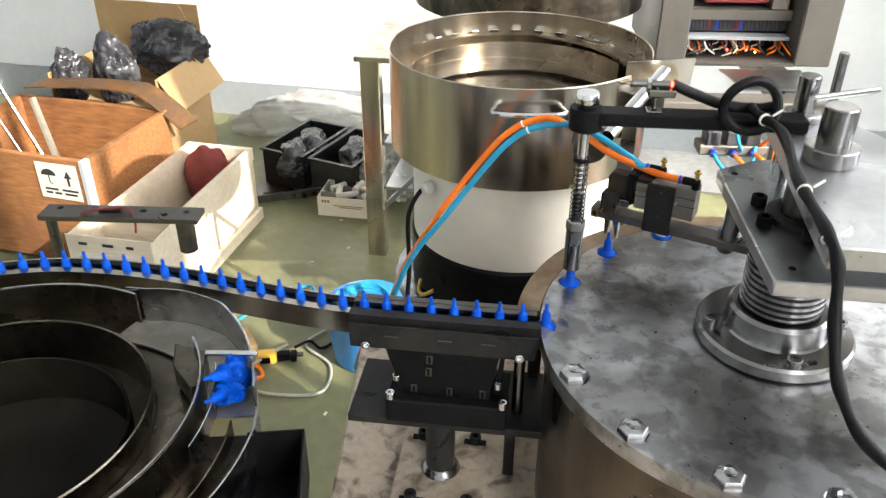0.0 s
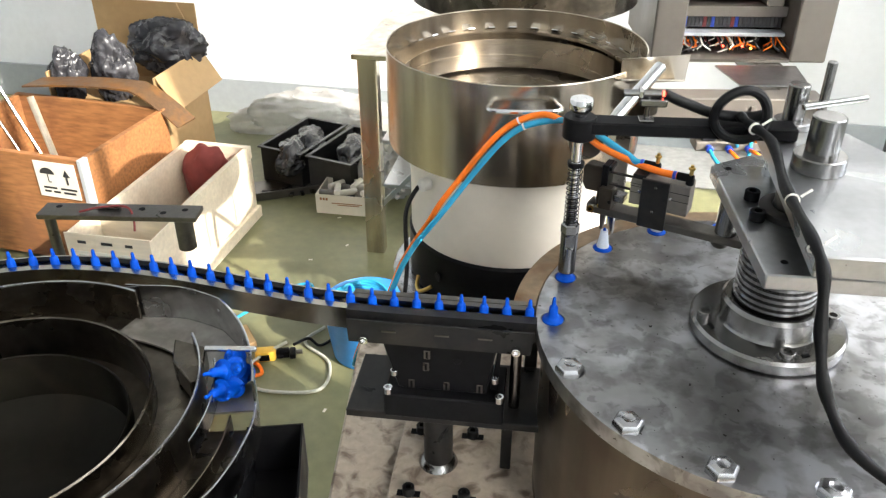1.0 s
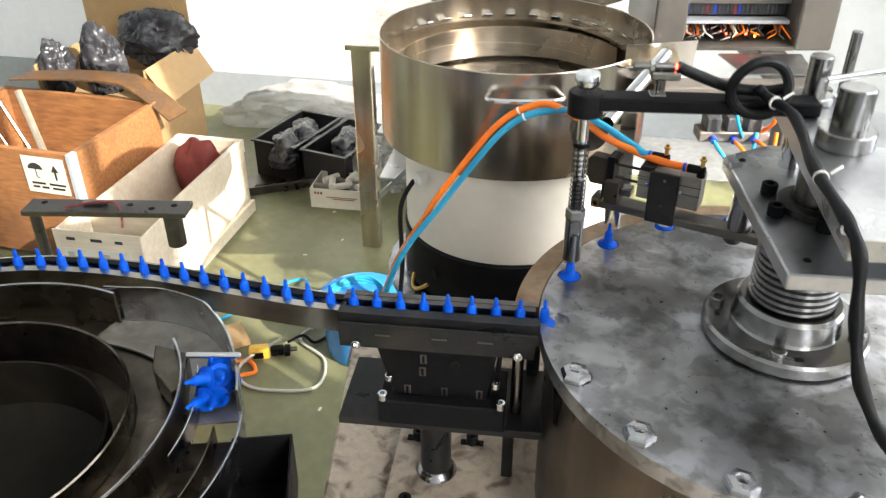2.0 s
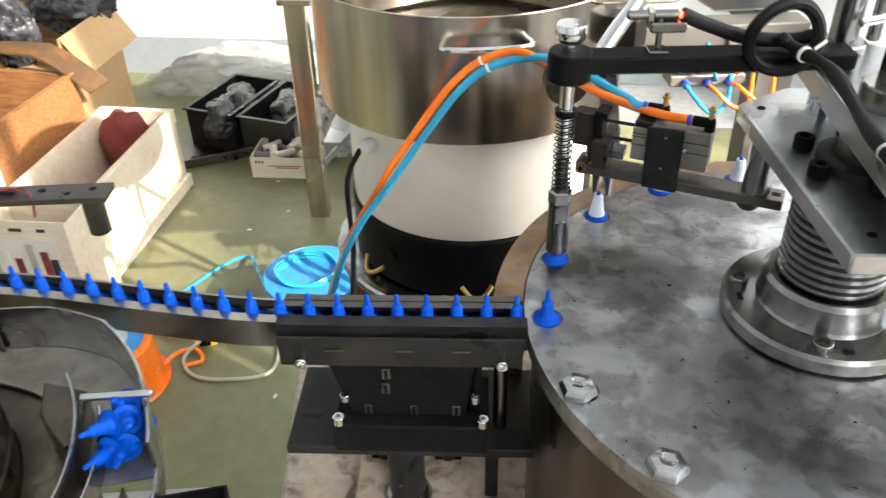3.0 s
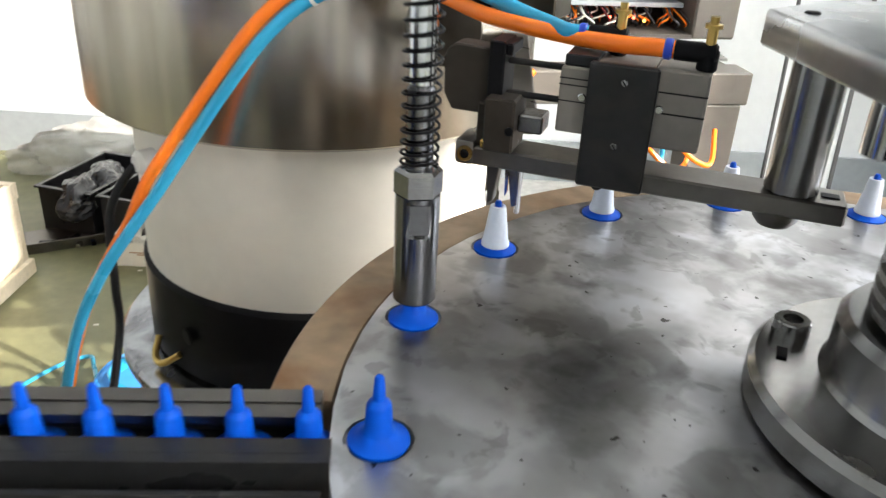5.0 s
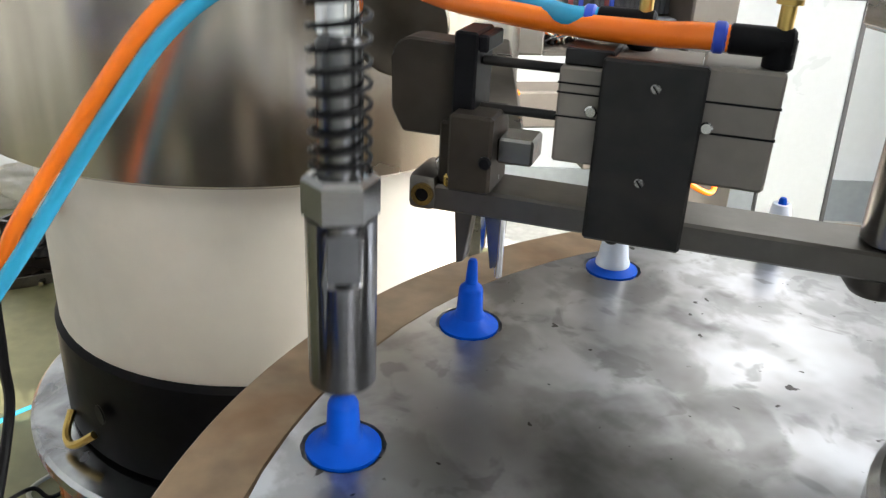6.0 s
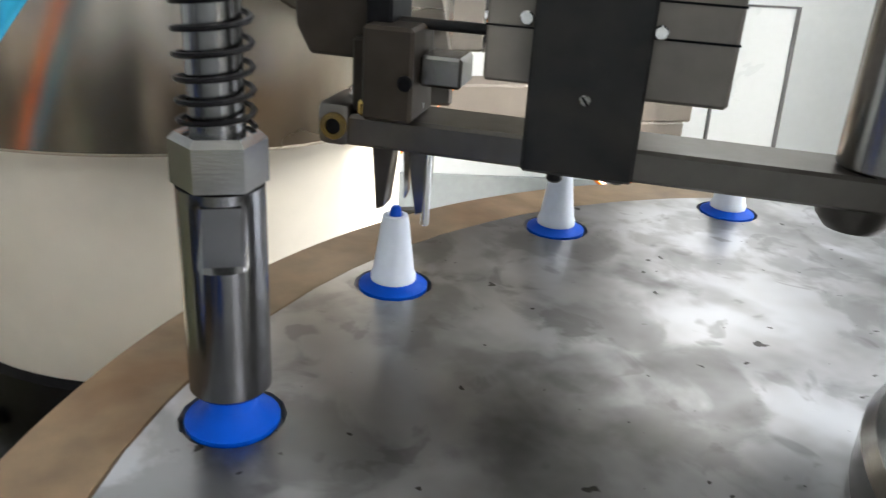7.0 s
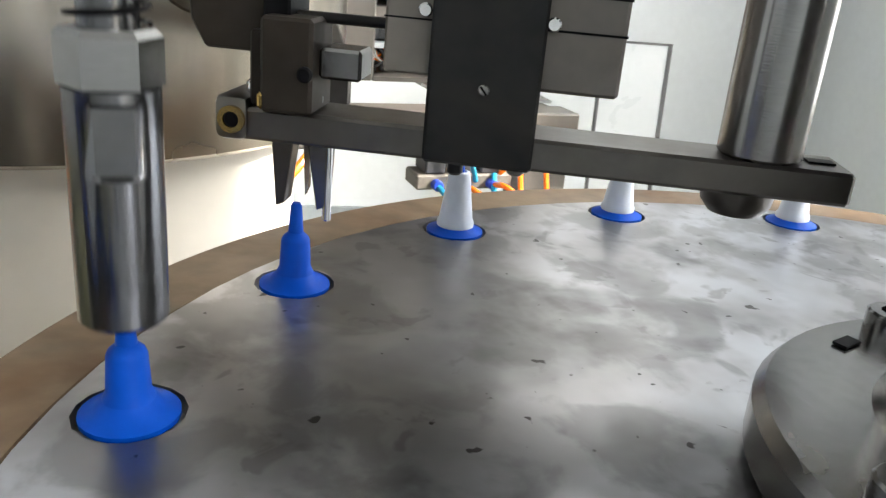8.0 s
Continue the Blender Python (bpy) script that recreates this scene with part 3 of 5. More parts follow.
# air tubes from the fittings over the front of the feeder bowl
def air_tube(name, mat, label, end, near, tail, lift):
    """A tube from its fitting through the near points, over the bowl's front and down to the floor."""
    t = thing(name, label, "air tube")
    e = Vector(end)
    back = BARM.to_3x3() @ Vector((-1, 0, 0))
    pts = [e - back * 0.004, e + back * 0.004] + [Vector(p) for p in near]
    top = len(pts)
    pts += [Vector(p) + lift for p in ((-0.168, 0.220, 0.9985), (-0.194, 0.227, 0.9890), (-0.215, 0.229, 0.972), (-0.234, 0.230, 0.948),
                                       (-0.254, 0.230, 0.920), (-0.274, 0.230, 0.891)) + tail]
    part("hose", tube(pts, 0.0032, 12, 6), mat, t)
    c, d = pts[top + 1], pts[top + 2] - pts[top]
    part("tube_band", lathe([(0.0032, -0.0009), (0.0036, -0.0009), (0.0036, 0.0009), (0.0032, 0.0009)], 16, Matrix.Translation(c) @ d.to_track_quat("Z", "Y").to_matrix().to_4x4(), closed=True), "tie", t)
    return t


air_tube("air_tube", "orange", "glossy orange polyurethane air tube", FIT[1],
         ((-0.0757, 0.1085, 0.9900), (-0.0880, 0.1212, 0.9893), (-0.1000, 0.1350, 0.9893), (-0.1137, 0.1505, 0.9900), (-0.1228, 0.1625, 0.9912), (-0.1315, 0.1760, 0.9935), (-0.1464, 0.1952, 0.9975)),
         ((-0.2865, 0.235, 0.866), (-0.3010, 0.237, 0.842), (-0.3168, 0.239, 0.812), (-0.3298, 0.244, 0.776), (-0.3508, 0.267, 0.711), (-0.3798, 0.305, 0.646), (-0.4148, 0.455, 0.496), (-0.4548, 0.955, 0.20)),
         Vector((0.0, 0.0, 0.0)))
air_tube("air_tube", "cyan", "glossy blue polyurethane air tube", FIT[0],
         ((-0.0985, 0.1385, 0.9915), (-0.1065, 0.1490, 0.9935), (-0.1150, 0.1590, 0.9965), (-0.1245, 0.1690, 0.9995), (-0.1355, 0.1795, 1.0020), (-0.1480, 0.1910, 1.0030)),
         ((-0.290, 0.231, 0.869), (-0.306, 0.232, 0.846), (-0.322, 0.234, 0.816), (-0.335, 0.239, 0.780), (-0.356, 0.262, 0.715), (-0.385, 0.300, 0.650), (-0.42, 0.45, 0.50), (-0.46, 0.95, 0.20)),
         Vector((0.0052, -0.0045, -0.0046)))

# ---- the press head, which rises and falls ----
ARM_Z = 1.0525
PX, PY = RP * math.cos(A0), RP * math.sin(A0)
head = thing("lifting_head", "moving steel head plate with a black press arm", "press head")
UP = [(-0.033, -0.117), (0.085, -0.128), (0.105, -0.03), (0.062, 0.075), (0.036, 0.110), (-0.002, 0.108)]
part("head_plate", prism(UP, ARM_Z - 0.016, ARM_Z - 0.0005, 0.0012), "plate", head)
for x, y, r, r2, h1, h2 in ((0.012, 0.008, 0.0118, 0.0190, 0.012, 0.041), (0.020, 0.090, 0.0085, 0.0150, 0.006, 0.036)):
    bu = part("bushing", lathe([(0, ARM_Z), (r2, ARM_Z), (r2, ARM_Z + h1 - 0.001), (r2 - 0.001, ARM_Z + h1), (r, ARM_Z + h1), (r, ARM_Z + h2 - 0.001), (r - 0.001, ARM_Z + h2), (0, ARM_Z + h2)], 40, Matrix.Translation((x, y, 0))), "steel", head)
part("lift_shaft", cyl(0.0160, 0.940, ARM_Z - 0.0165, 32), "bar", head)
for x, y in ((0.004, 0.068), (0.095, -0.075), (0.085, 0.02)):
    part("guide_pillar", cyl(0.0075, 0.975, ARM_Z - 0.0165, 24, Matrix.Translation((x, y, 0))), "chrome", head)
part("side_rod", cyl(0.004, ARM_Z, ARM_Z + 0.05, 16, Matrix.Translation((0.048, 0.104, 0))), "steel", head)
part("tie_rod", cyl(0.0028, 0, 0.055, 14, align((0.020, 0.075, ARM_Z + 0.022), (0.07, 0.085, ARM_Z + 0.026))), "chrome", head)
ad = (Vector((-0.004, 0.066, 0)) - Vector((PX, PY, 0)))
aang = math.atan2(ad.y, ad.x)
AM = Matrix.Translation((PX, PY, ARM_Z)) @ Matrix.Rotation(aang, 4, "Z")
al = ad.length + 0.018
arm = part("press_arm", box((0.006, -0.010, 0.0), (al, 0.010, 0.0105), AM, 0.0012), "black", head, "black anodised arm")
part("arm_eye", lathe([(0.0048, -0.006), (0.0125, -0.006), (0.0135, -0.005), (0.0135, 0.0115), (0.0125, 0.0125), (0.0048, 0.0125)], 32, AM, closed=True), "black", head)
part("sensor_clamp", box((0.046, -0.006, 0.0105), (0.058, 0.006, 0.0125), AM, 0.0005), "steel", head)
part("sensor_post", cyl(0.002, 0.0125, 0.034, 12, AM @ Matrix.Translation((0.052, 0, 0))), "steel", head)
part("sensor_bracket", box((0.045, -0.007, 0.024), (0.066, 0.007, 0.030), AM, 0.001), "steel", head)
part("proximity_sensor", cyl(0.0028, 0.032, 0.062, 16, AM @ Matrix.Translation((0, 0.0, 0.033)) @ Matrix.Rotation(math.pi / 2, 4, "Y")), "steel", head)
part("sensor_nut", hexhead(0.0048, 0.044, 0.0475, AM @ Matrix.Translation((0, 0.0, 0.033)) @ Matrix.Rotation(math.pi / 2, 4, "Y")), "chrome", head)
part("sensor_lamp", cyl(0.0022, 0.0625, 0.064, 12, AM @ Matrix.Translation((0, 0.0, 0.033)) @ Matrix.Rotation(math.pi / 2, 4, "Y")), "lamp_red", head)
A = lambda x, y, z: AM @ Vector((x, y, z))
part("sensor_cable", tube([A(0.064, 0, 0.033), A(0.080, 0.001, 0.026), A(0.105, 0.0, 0.018), A(0.130, -0.001, 0.0165), A(0.142, -0.004, 0.020)], 0.0042, 12), "rubber", head)
loop = [A(0.121 + 0.020 * math.cos(a), -0.0135 + 0.0025 * math.sin(a * 2), 0.0225 + 0.0200 * math.sin(a)) + Vector((0, 0.0, 0)) for a in np.linspace(-1.2, 2 * math.pi - 0.9, 22)]
part("cable_loop", tube(loop, 0.0039, 10, 3), "rubber", head)
bund = [A(0.122, -0.006, 0.020), A(0.128, -0.016, 0.0165), Vector((-0.020, 0.020, 1.067)), Vector((-0.032, -0.050, 1.064)), Vector((-0.036, -0.112, 1.061)),
        Vector((-0.035, -0.135, 1.050)), Vector((-0.034, -0.150, 1.015)), Vector((-0.030, -0.170, 0.985)), Vector((-0.015, -0.200, 0.965)), Vector((0.04, -0.25, 0.95))]
part("cable_loom", tube(bund, lambda t: 0.0038 + 0.0005 * math.sin(60 * t), 12, 10), "rubber", head)
for p, q in ((bund[1], bund[2]), (bund[3], bund[4]), (bund[4], bund[5])):
    c = Vector(p).lerp(Vector(q), 0.25)
    part("cable_tie", lathe([(0.0038, -0.0009), (0.0048, -0.0009), (0.0048, 0.0009), (0.0038, 0.0009)], 16, Matrix.Translation(c) @ (Vector(q) - Vector(p)).to_track_quat("Z", "Y").to_matrix().to_4x4(), closed=True), "tie", head)
    part("tie_tail", tube([c + Vector((0.005, 0, 0.003)), c + Vector((0.012, 0.002, 0.007))], 0.0009, 6, 1), "tie", head)

# the sprung press rod
TIP_Z = 0.9155
ram = thing("press_rod", "chromed press rod with coil spring and hex sleeve", "press rod", at=Matrix.Translation((PX, PY, TIP_Z)))
bm = lathe([(0.0044, 0), (0.0068, 0), (0.0075, 0.0008), (0.0075, 0.0262), (0.0075, 0.0270), (0.0075, 0.0375), (0.0075, 0.0383), (0.0075, 0.0400), (0.0050, 0.0402)], 48)
for v in bm.verts:
    if 0.0268 < v.co.z < 0.0377:      # wrench flats front and back
        v.co.y = max(-0.0060, min(0.0060, v.co.y))
part("sleeve", bm, "sleeve", ram)
part("hex_nut", hexhead(0.0081, 0.0403, 0.0490), "steel", ram)
part("rod", cyl(0.0045, 0.1070, 0.162, 24), "chrome", ram)
part("spring_core", cyl(0.0045, 0.076, 0.1068, 24), "chrome", ram)
part("oily_core", cyl(0.0046, 0.039, 0.0759, 24), "sleeve", ram, "oil-darkened lower rod")
sp = [(0.0061 * math.cos(2 * math.pi * i / 14), 0.0061 * math.sin(2 * math.pi * i / 14), 0.0496 + 0.0530 * (i / (14 * 13)) ** 1.15) for i in range(14 * 13 + 1)]
part("spring", tube(sp, 0.00050, 6, 1, False), "blackbase", ram)
part("spring_collar", lathe([(0.0045, 0.1035), (0.0072, 0.1035), (0.0072, 0.107), (0.0045, 0.107)], 24, closed=True), "black", ram)
part("lower_stop", cyl(0.0072, 0.1505, 0.153, 24), "darkplate", ram)
part("top_nut", lathe([(0, 0.153), (0.0088, 0.153), (0.0095, 0.154), (0.0095, 0.161), (0.0088, 0.162), (0.004, 0.162), (0.004, 0.159), (0, 0.159)], 24), "chrome", ram)

# ---- cap track ----
PITCH = 0.0191
TRACK = smooth_path([(-0.172, 0.010, ZD), (-0.230, 0.0155, ZD), (-0.347, 0.028, ZD), (-0.426, 0.046, ZD), (-0.500, 0.066, ZD), (-0.568, 0.078, ZD), (-0.64, 0.078, ZD), (-0.73, 0.050, ZD), (-0.79, 0.00, ZD)], 12)
TLEN = [0.0]
for a, b in zip(TRACK, TRACK[1:]):
    TLEN.append(TLEN[-1] + (b - a).length)


def on_track(s):
    """The place and the way at s metres from the loading place along the track."""
    s = max(0.0, min(s, TLEN[-1] - 1e-4))
    i = next(k for k in range(len(TLEN) - 1) if TLEN[k + 1] >= s)
    f = (s - TLEN[i]) / (TLEN[i + 1] - TLEN[i])
    return TRACK[i].lerp(TRACK[i + 1], f), (TRACK[i + 1] - TRACK[i]).normalized()


def track_strip(s0, s1, w0, w1, z0, z1, n=30):
    """A bar along the track between the side offsets w0 and w1."""
    bm = bmesh.new()
    rows = []
    for i in range(n + 1):
        p, d = on_track(s0 + (s1 - s0) * i / n)
        q = Vector((-d.y, d.x, 0))
        rows.append([bm.verts.new(p + q * w + Vector((0, 0, z - ZD))) for w, z in ((w0, z0), (w1, z0), (w1, z1), (w0, z1))])
    for a, b in zip(rows, rows[1:]):
        for k in range(4):
            bm.faces.new((a[k], a[(k + 1) % 4], b[(k + 1) % 4], b[k]))
    bm.faces.new(rows[0]), bm.faces.new(rows[-1][::-1])
    return bm


# on_track runs away from the dial, so its left side is the near side
rail = thing("cap_rail", "slotted stainless rail carrying upright blue caps", "feed rail")
part("near_wall", track_strip(0.172, 0.60, 0.0100, 0.0118, 0.882, 0.9030), "brushed", rail)
part("near_lip", track_strip(0.172, 0.60, 0.0043, 0.0100, 0.9012, 0.9030), "brushed", rail)
part("far_wall", track_strip(0.172, 0.60, -0.0125, -0.0105, 0.882, 0.9030), "brushed", rail)
part("far_lip", track_strip(0.172, 0.60, -0.0105, -0.0043, 0.9012, 0.9026), "blackbase", rail)
part("rail_floor", track_strip(0.172, 0.60, -0.0104, 0.0099, 0.882, 0.8945), "brushed", rail)

block = thing("linear_feeder", "dark linear vibratory feeder on a black base and plate", "feeder")
part("near_cheek", track_strip(0.0125, 0.172, 0.0105, 0.0140, 0.884, 0.9035, 8), "darkplate", block)
part("near_lip", track_strip(0.0125, 0.172, 0.0043, 0.0104, 0.9012, 0.9035, 8), "darkplate", block)
part("far_cheek", track_strip(0.0165, 0.172, -0.0165, -0.0105, 0.884, 0.9045, 8), "bar", block)
part("far_lip", track_strip(0.0165, 0.172, -0.0104, -0.0043, 0.9012, 0.9040, 8), "bar", block)
part("slot_floor", track_strip(0.0165, 0.172, -0.0104, 0.0104, 0.884, 0.8945, 8), "blackbase", block)
TB = Matrix.Translation((-0.262, 0.0155, 0)) @ Matrix.Rotation(radians(-5.7), 4, "Z")
part("top_flange", prism([(-0.080, -0.018), (0.074, -0.018), (0.074, 0.025), (-0.080, 0.025)], 0.876, 0.884, 0.001, TB), "darkplate", block)
part("apron", prism([(-0.080, 0.8765), (0.074, 0.8765), (0.076, 0.8990), (-0.081, 0.8990)], 0.0165, 0.0185, 0, TB @ Matrix.Rotation(math.pi / 2, 4, "X")), "darkplate", block)
for x, z in ((-0.066, 0.8815), (0.062, 0.8815)):
    part("flange_screw", socket_screw(bmesh.new(), 0, 0, 0, 0.0040, 0.005), "chrome", block).matrix_basis = TB @ Matrix.Translation((x, -0.0188, z)) @ Matrix.Rotation(math.pi / 2, 4, "X")
for x in (-0.045, 0.0, 0.036):
    part("slot_mark", box((-0.006, -0.0192, 0.889), (0.006, -0.0186, 0.8905), TB @ Matrix.Translation((x, 0, 0))), "bar", block)
part("body", prism([(-0.054, 0.876), (0.046, 0.876), (0.038, 0.823), (-0.040, 0.823)], -0.022, 0.010, 0.0012, TB @ Matrix.Rotation(math.pi / 2, 4, "X")), "blackbase", block)
for x, z in ((-0.014, 0.862), (-0.015, 0.849), (-0.028, 0.829), (0.003, 0.829), (0.032, 0.829)):
    part("body_slot", box((-0.0028, -0.0108, -0.0045), (0.0028, -0.0100, 0.0045), TB @ Matrix.Translation((x, 0, z)), 0.0003), "bar", block)
    part("body_slot_gap", box((-0.0010, -0.0112, -0.0035), (0.0010, -0.0106, 0.0035), TB @ Matrix.Translation((x, 0, z))), "blackbase", block)
part("body_hole", cyl(0.0035, 0, 0.0008, 16, TB @ Matrix.Translation((0.012, -0.0100, 0.858)) @ Matrix.Rotation(math.pi / 2, 4, "X")), "black", block)
part("base_block", box((-0.052, -0.020, 0.797), (0.054, 0.032, 0.8225), TB, 0.0015), "black", block)
for x in (-0.048, 0.050):
    part("base_screw", socket_screw(bmesh.new(), 0, 0, 0, 0.0042, 0.006), "chrome", block).matrix_basis = TB @ Matrix.Translation((x, -0.0165, 0.8222))
    part("side_screw", socket_screw(bmesh.new(), 0, 0, 0, 0.0035, 0.005), "chrome", block).matrix_basis = TB @ Matrix.Translation((x * 0.9, -0.010, 0.838))
part("side_spring", prism([(0.041, 0.824), (0.047, 0.824), (0.050, 0.874), (0.047, 0.874)], -0.010, 0.004, 0, TB @ Matrix.Rotation(math.pi / 2, 4, "X")), "black", block)
part("standoff", cyl(0.005, 0.797, 0.876, 16, TB @ Matrix.Translation((0.062, 0.008, 0))), "steel", block)
part("mount_plate", box((-0.088, -0.016, 0.789), (0.090, 0.066, 0.797), TB, 0.0008), "darkplate", block)
part("post", cyl(0.014, 0.712, 0.789, 28, TB @ Matrix.Translation((-0.008, 0.015, 0))), "darkplate", block)
part("post_weld", lathe([(0.0135, 0.712), (0.019, 0.712), (0.0165, 0.717), (0.0142, 0.719)], 24, TB @ Matrix.Translation((-0.008, 0.015, 0))), "steel", block)
part("second_post", box((0.052, 0.012, 0.712), (0.062, 0.022, 0.789), TB, 0.001), "darkplate", block)
part("foot_plate", box((-0.050, -0.045, 0.7005), (0.088, 0.072, 0.712), TB, 0.0015), "table", block)
for x in (-0.030, 0.022):
    for y in (-0.030, 0.052):
        part("foot_slot", box((-0.011, -0.0035, 0.7121), (0.011, 0.0035, 0.7128), TB @ Matrix.Translation((x, y, 0))), "black", block)
        part("foot_bolt", socket_screw(bmesh.new(), 0, 0, 0, 0.0058, 0.009), "darkplate", block).matrix_basis = TB @ Matrix.Translation((x, y, 0.7129))

# ---- vibratory bowl behind the dial ----
BC = Matrix.Translation((-0.189, 0.4228, 0))
bowl = thing("feeder_bowl", "large brushed stainless vibratory bowl on a white skirt", "feeder bowl")
part("base_ring", lathe([(0, 0.688), (0.152, 0.688), (0.157, 0.690), (0.157, 0.697), (0.1545, 0.6995), (0.10, 0.700), (0, 0.700)], 72, BC), "polish", bowl)
part("pedestal", lathe([(0, 0.0), (0.148, 0.0), (0.148, 0.686), (0.146, 0.688), (0, 0.688)], 64, BC), "pedestal", bowl)
part("drive_base", lathe([(0.0, 0.700), (0.130, 0.700), (0.133, 0.703), (0.133, 0.7675), (0.130, 0.7705), (0, 0.7705)], 64, BC), "blackbase", bowl)
part("skirt", lathe([(0.120, 0.7705), (0.1295, 0.7707), (0.130, 0.7725), (0.130, 0.8912), (0.125, 0.8917)], 72, BC), "skirt", bowl)
part("outer_wall", lathe([(0.128, 0.8918), (0.1535, 0.8918), (0.157, 0.8942), (0.157, 1.0105), (0.1562, 1.0115), (0.1550, 1.0105), (0.1545, 0.897)], 96, BC), "brushed", bowl)
part("bowl_floor", lathe([(0.1545, 0.930), (0.09, 0.934), (0, 0.944)], 64, BC), "bowl", bowl)


def spiral_shelf(turns, r_out, width, z0, z1, start, m, lip=0.0, n=72):
    bm = bmesh.new()
    rows = []
    for i in range(n + 1):
        f = i / n
        a = start + f * turns * 2 * math.pi
        z = z0 + (z1 - z0) * f
        ca, sa = math.cos(a), math.sin(a)
        row = []
        for r, dz in ((r_out, 0), (r_out - width, 0.002), (r_out - width, 0.002 + lip), (r_out - width - 0.0015, 0.002 + lip), (r_out - width - 0.0015, -0.0015), (r_out, -0.0035)):
            row.append(bm.verts.new(m @ Vector((r * ca, r * sa, z + dz))))
        rows.append(row)
    for a, b in zip(rows, rows[1:]):
        for k in range(6):
            bm.faces.new((a[k], a[(k + 1) % 6], b[(k + 1) % 6], b[k]))
    bm.faces.new(rows[0]), bm.faces.new(rows[-1][::-1])
    return bm


part("spiral_track", spiral_shelf(1.15, 0.1544, 0.017, 0.945, 0.985, 0.4, BC, 0.0), "brushed", bowl)
part("inner_wall", lathe([(0.1365, 0.936), (0.1375, 0.936), (0.1375, 0.975), (0.1365, 0.975)], 72, BC, radians(20), radians(215), True), "brushed", bowl)
rng = random.Random(4)
for i in range(13):
    a = radians(20 + 11.5 * i)
    t = BC @ Matrix.Rotation(a, 4, "Z") @ Matrix.Translation((0.148, 0, 0.987)) @ Matrix.Rotation(0.5, 4, "Y")
    part("guide_tab", prism([(-0.005, -0.005), (0.006, -0.007), (0.006, 0.007), (-0.005, 0.004)], 0, 0.001, 0, t), "chrome", bowl)
# handle on the wall, clamp knob, fixing lugs
ha, hb = radians(-102), radians(-76)
hp = lambda a, r, z: BC @ Vector((r * math.cos(a), r * math.sin(a), z))
part("handle", tube([hp(ha, 0.1575, 0.990), hp(ha, 0.170, 0.990), hp(ha + 0.06, 0.176, 0.990), hp((ha + hb) / 2, 0.176, 0.990), hp(hb - 0.06, 0.176, 0.990), hp(hb, 0.170, 0.990), hp(hb, 0.1575, 0.990)], 0.0026, 10, 5), "chrome", bowl)
part("clamp_knob", lathe(rod_profile(0.008, 0, 0.016, 0.003), 20, BC @ Matrix.Rotation(radians(219), 4, "Z") @ Matrix.Translation((0.130, 0, 0.862)) @ Matrix.Rotation(math.pi / 2, 4, "Y")), "tie", bowl)
for a in (-145, -91, -36, 150):
    t = BC @ Matrix.Rotation(radians(a), 4, "Z")
    part("fixing_lug", tube([t @ Vector((0.1335, -0.016, 0.716)), t @ Vector((0.141, -0.008, 0.7085)), t @ Vector((0.143, 0.0, 0.7055)), t @ Vector((0.141, 0.008, 0.7085)), t @ Vector((0.1335, 0.016, 0.716))], 0.0026, 8, 5), "brass", bowl)
    part("base_hole", cyl(0.006, 0, 0.001, 16, t @ Matrix.Translation((0.1325, 0.03, 0.738)) @ Matrix.Rotation(math.pi / 2, 4, "Y")), "black", bowl)
part("outlet_bracket", box((0.150, -0.012, 0.962), (0.186, 0.014, 0.990), BC @ Matrix.Rotation(radians(-38), 4, "Z"), 0.001), "bowl", bowl)
cable = thing("power_cable", "black rubber power cable hanging from the bowl", "cable")
part("sheath", tube([(-0.288, 0.352, 0.862), (-0.303, 0.335, 0.860), (-0.318, 0.318, 0.835), (-0.318, 0.305, 0.79), (-0.318, 0.295, 0.755), (-0.324, 0.235, 0.7045), (-0.340, 0.18, 0.7045), (-0.375, 0.12, 0.66), (-0.38, 0.11, 0.60), (-0.37, 0.14, 0.52)], 0.0028, 10), "rubber", cable)

# steel chute and tube feeding the gripper
chute = thing("sleeve_chute", "bent stainless chute and round tube at the bowl outlet", "chute")
part("tray", prism([(-0.03, 0.0), (0.035, -0.004), (0.035, 0.03), (-0.03, 0.034)], 0, 0.0015, 0, Matrix.Translation((-0.055, 0.285, 1.012)) @ Matrix.Rotation(radians(-20), 4, "X")), "brushed", chute)
part("tray_side", prism([(-0.03, 0.0), (0.040, 0.004), (0.042, 0.034), (-0.03, 0.028)], 0, 0.0015, 0, Matrix.Translation((-0.05, 0.318, 0.997)) @ Matrix.Rotation(math.pi / 2, 4, "X")), "brushed", chute)
part("tube", tube([(-0.115, 0.190, 0.992), (-0.085, 0.235, 1.006), (-0.045, 0.292, 1.024)], 0.0068, 20, 1), "chrome", chute)
part("tube_bore", cyl(0.0058, 0, 0.0005, 20, align((-0.1153, 0.1895, 0.9918), (-0.13, 0.167, 0.985))), "black", chute)
part("track", box((-0.010, 0.0, 0.940), (0.006, 0.160, 0.952), Matrix.Translation((-0.1, 0.158, 0)) @ Matrix.Rotation(radians(-12), 4, "Z"), 0.001), "bar", chute)
part("feeder_head", cyl(0.017, -0.010, 0.010, 28, Matrix.Translation((-0.128, 0.212, 0.975)) @ Matrix.Rotation(math.pi / 2, 4, "X")), "bowl", chute)

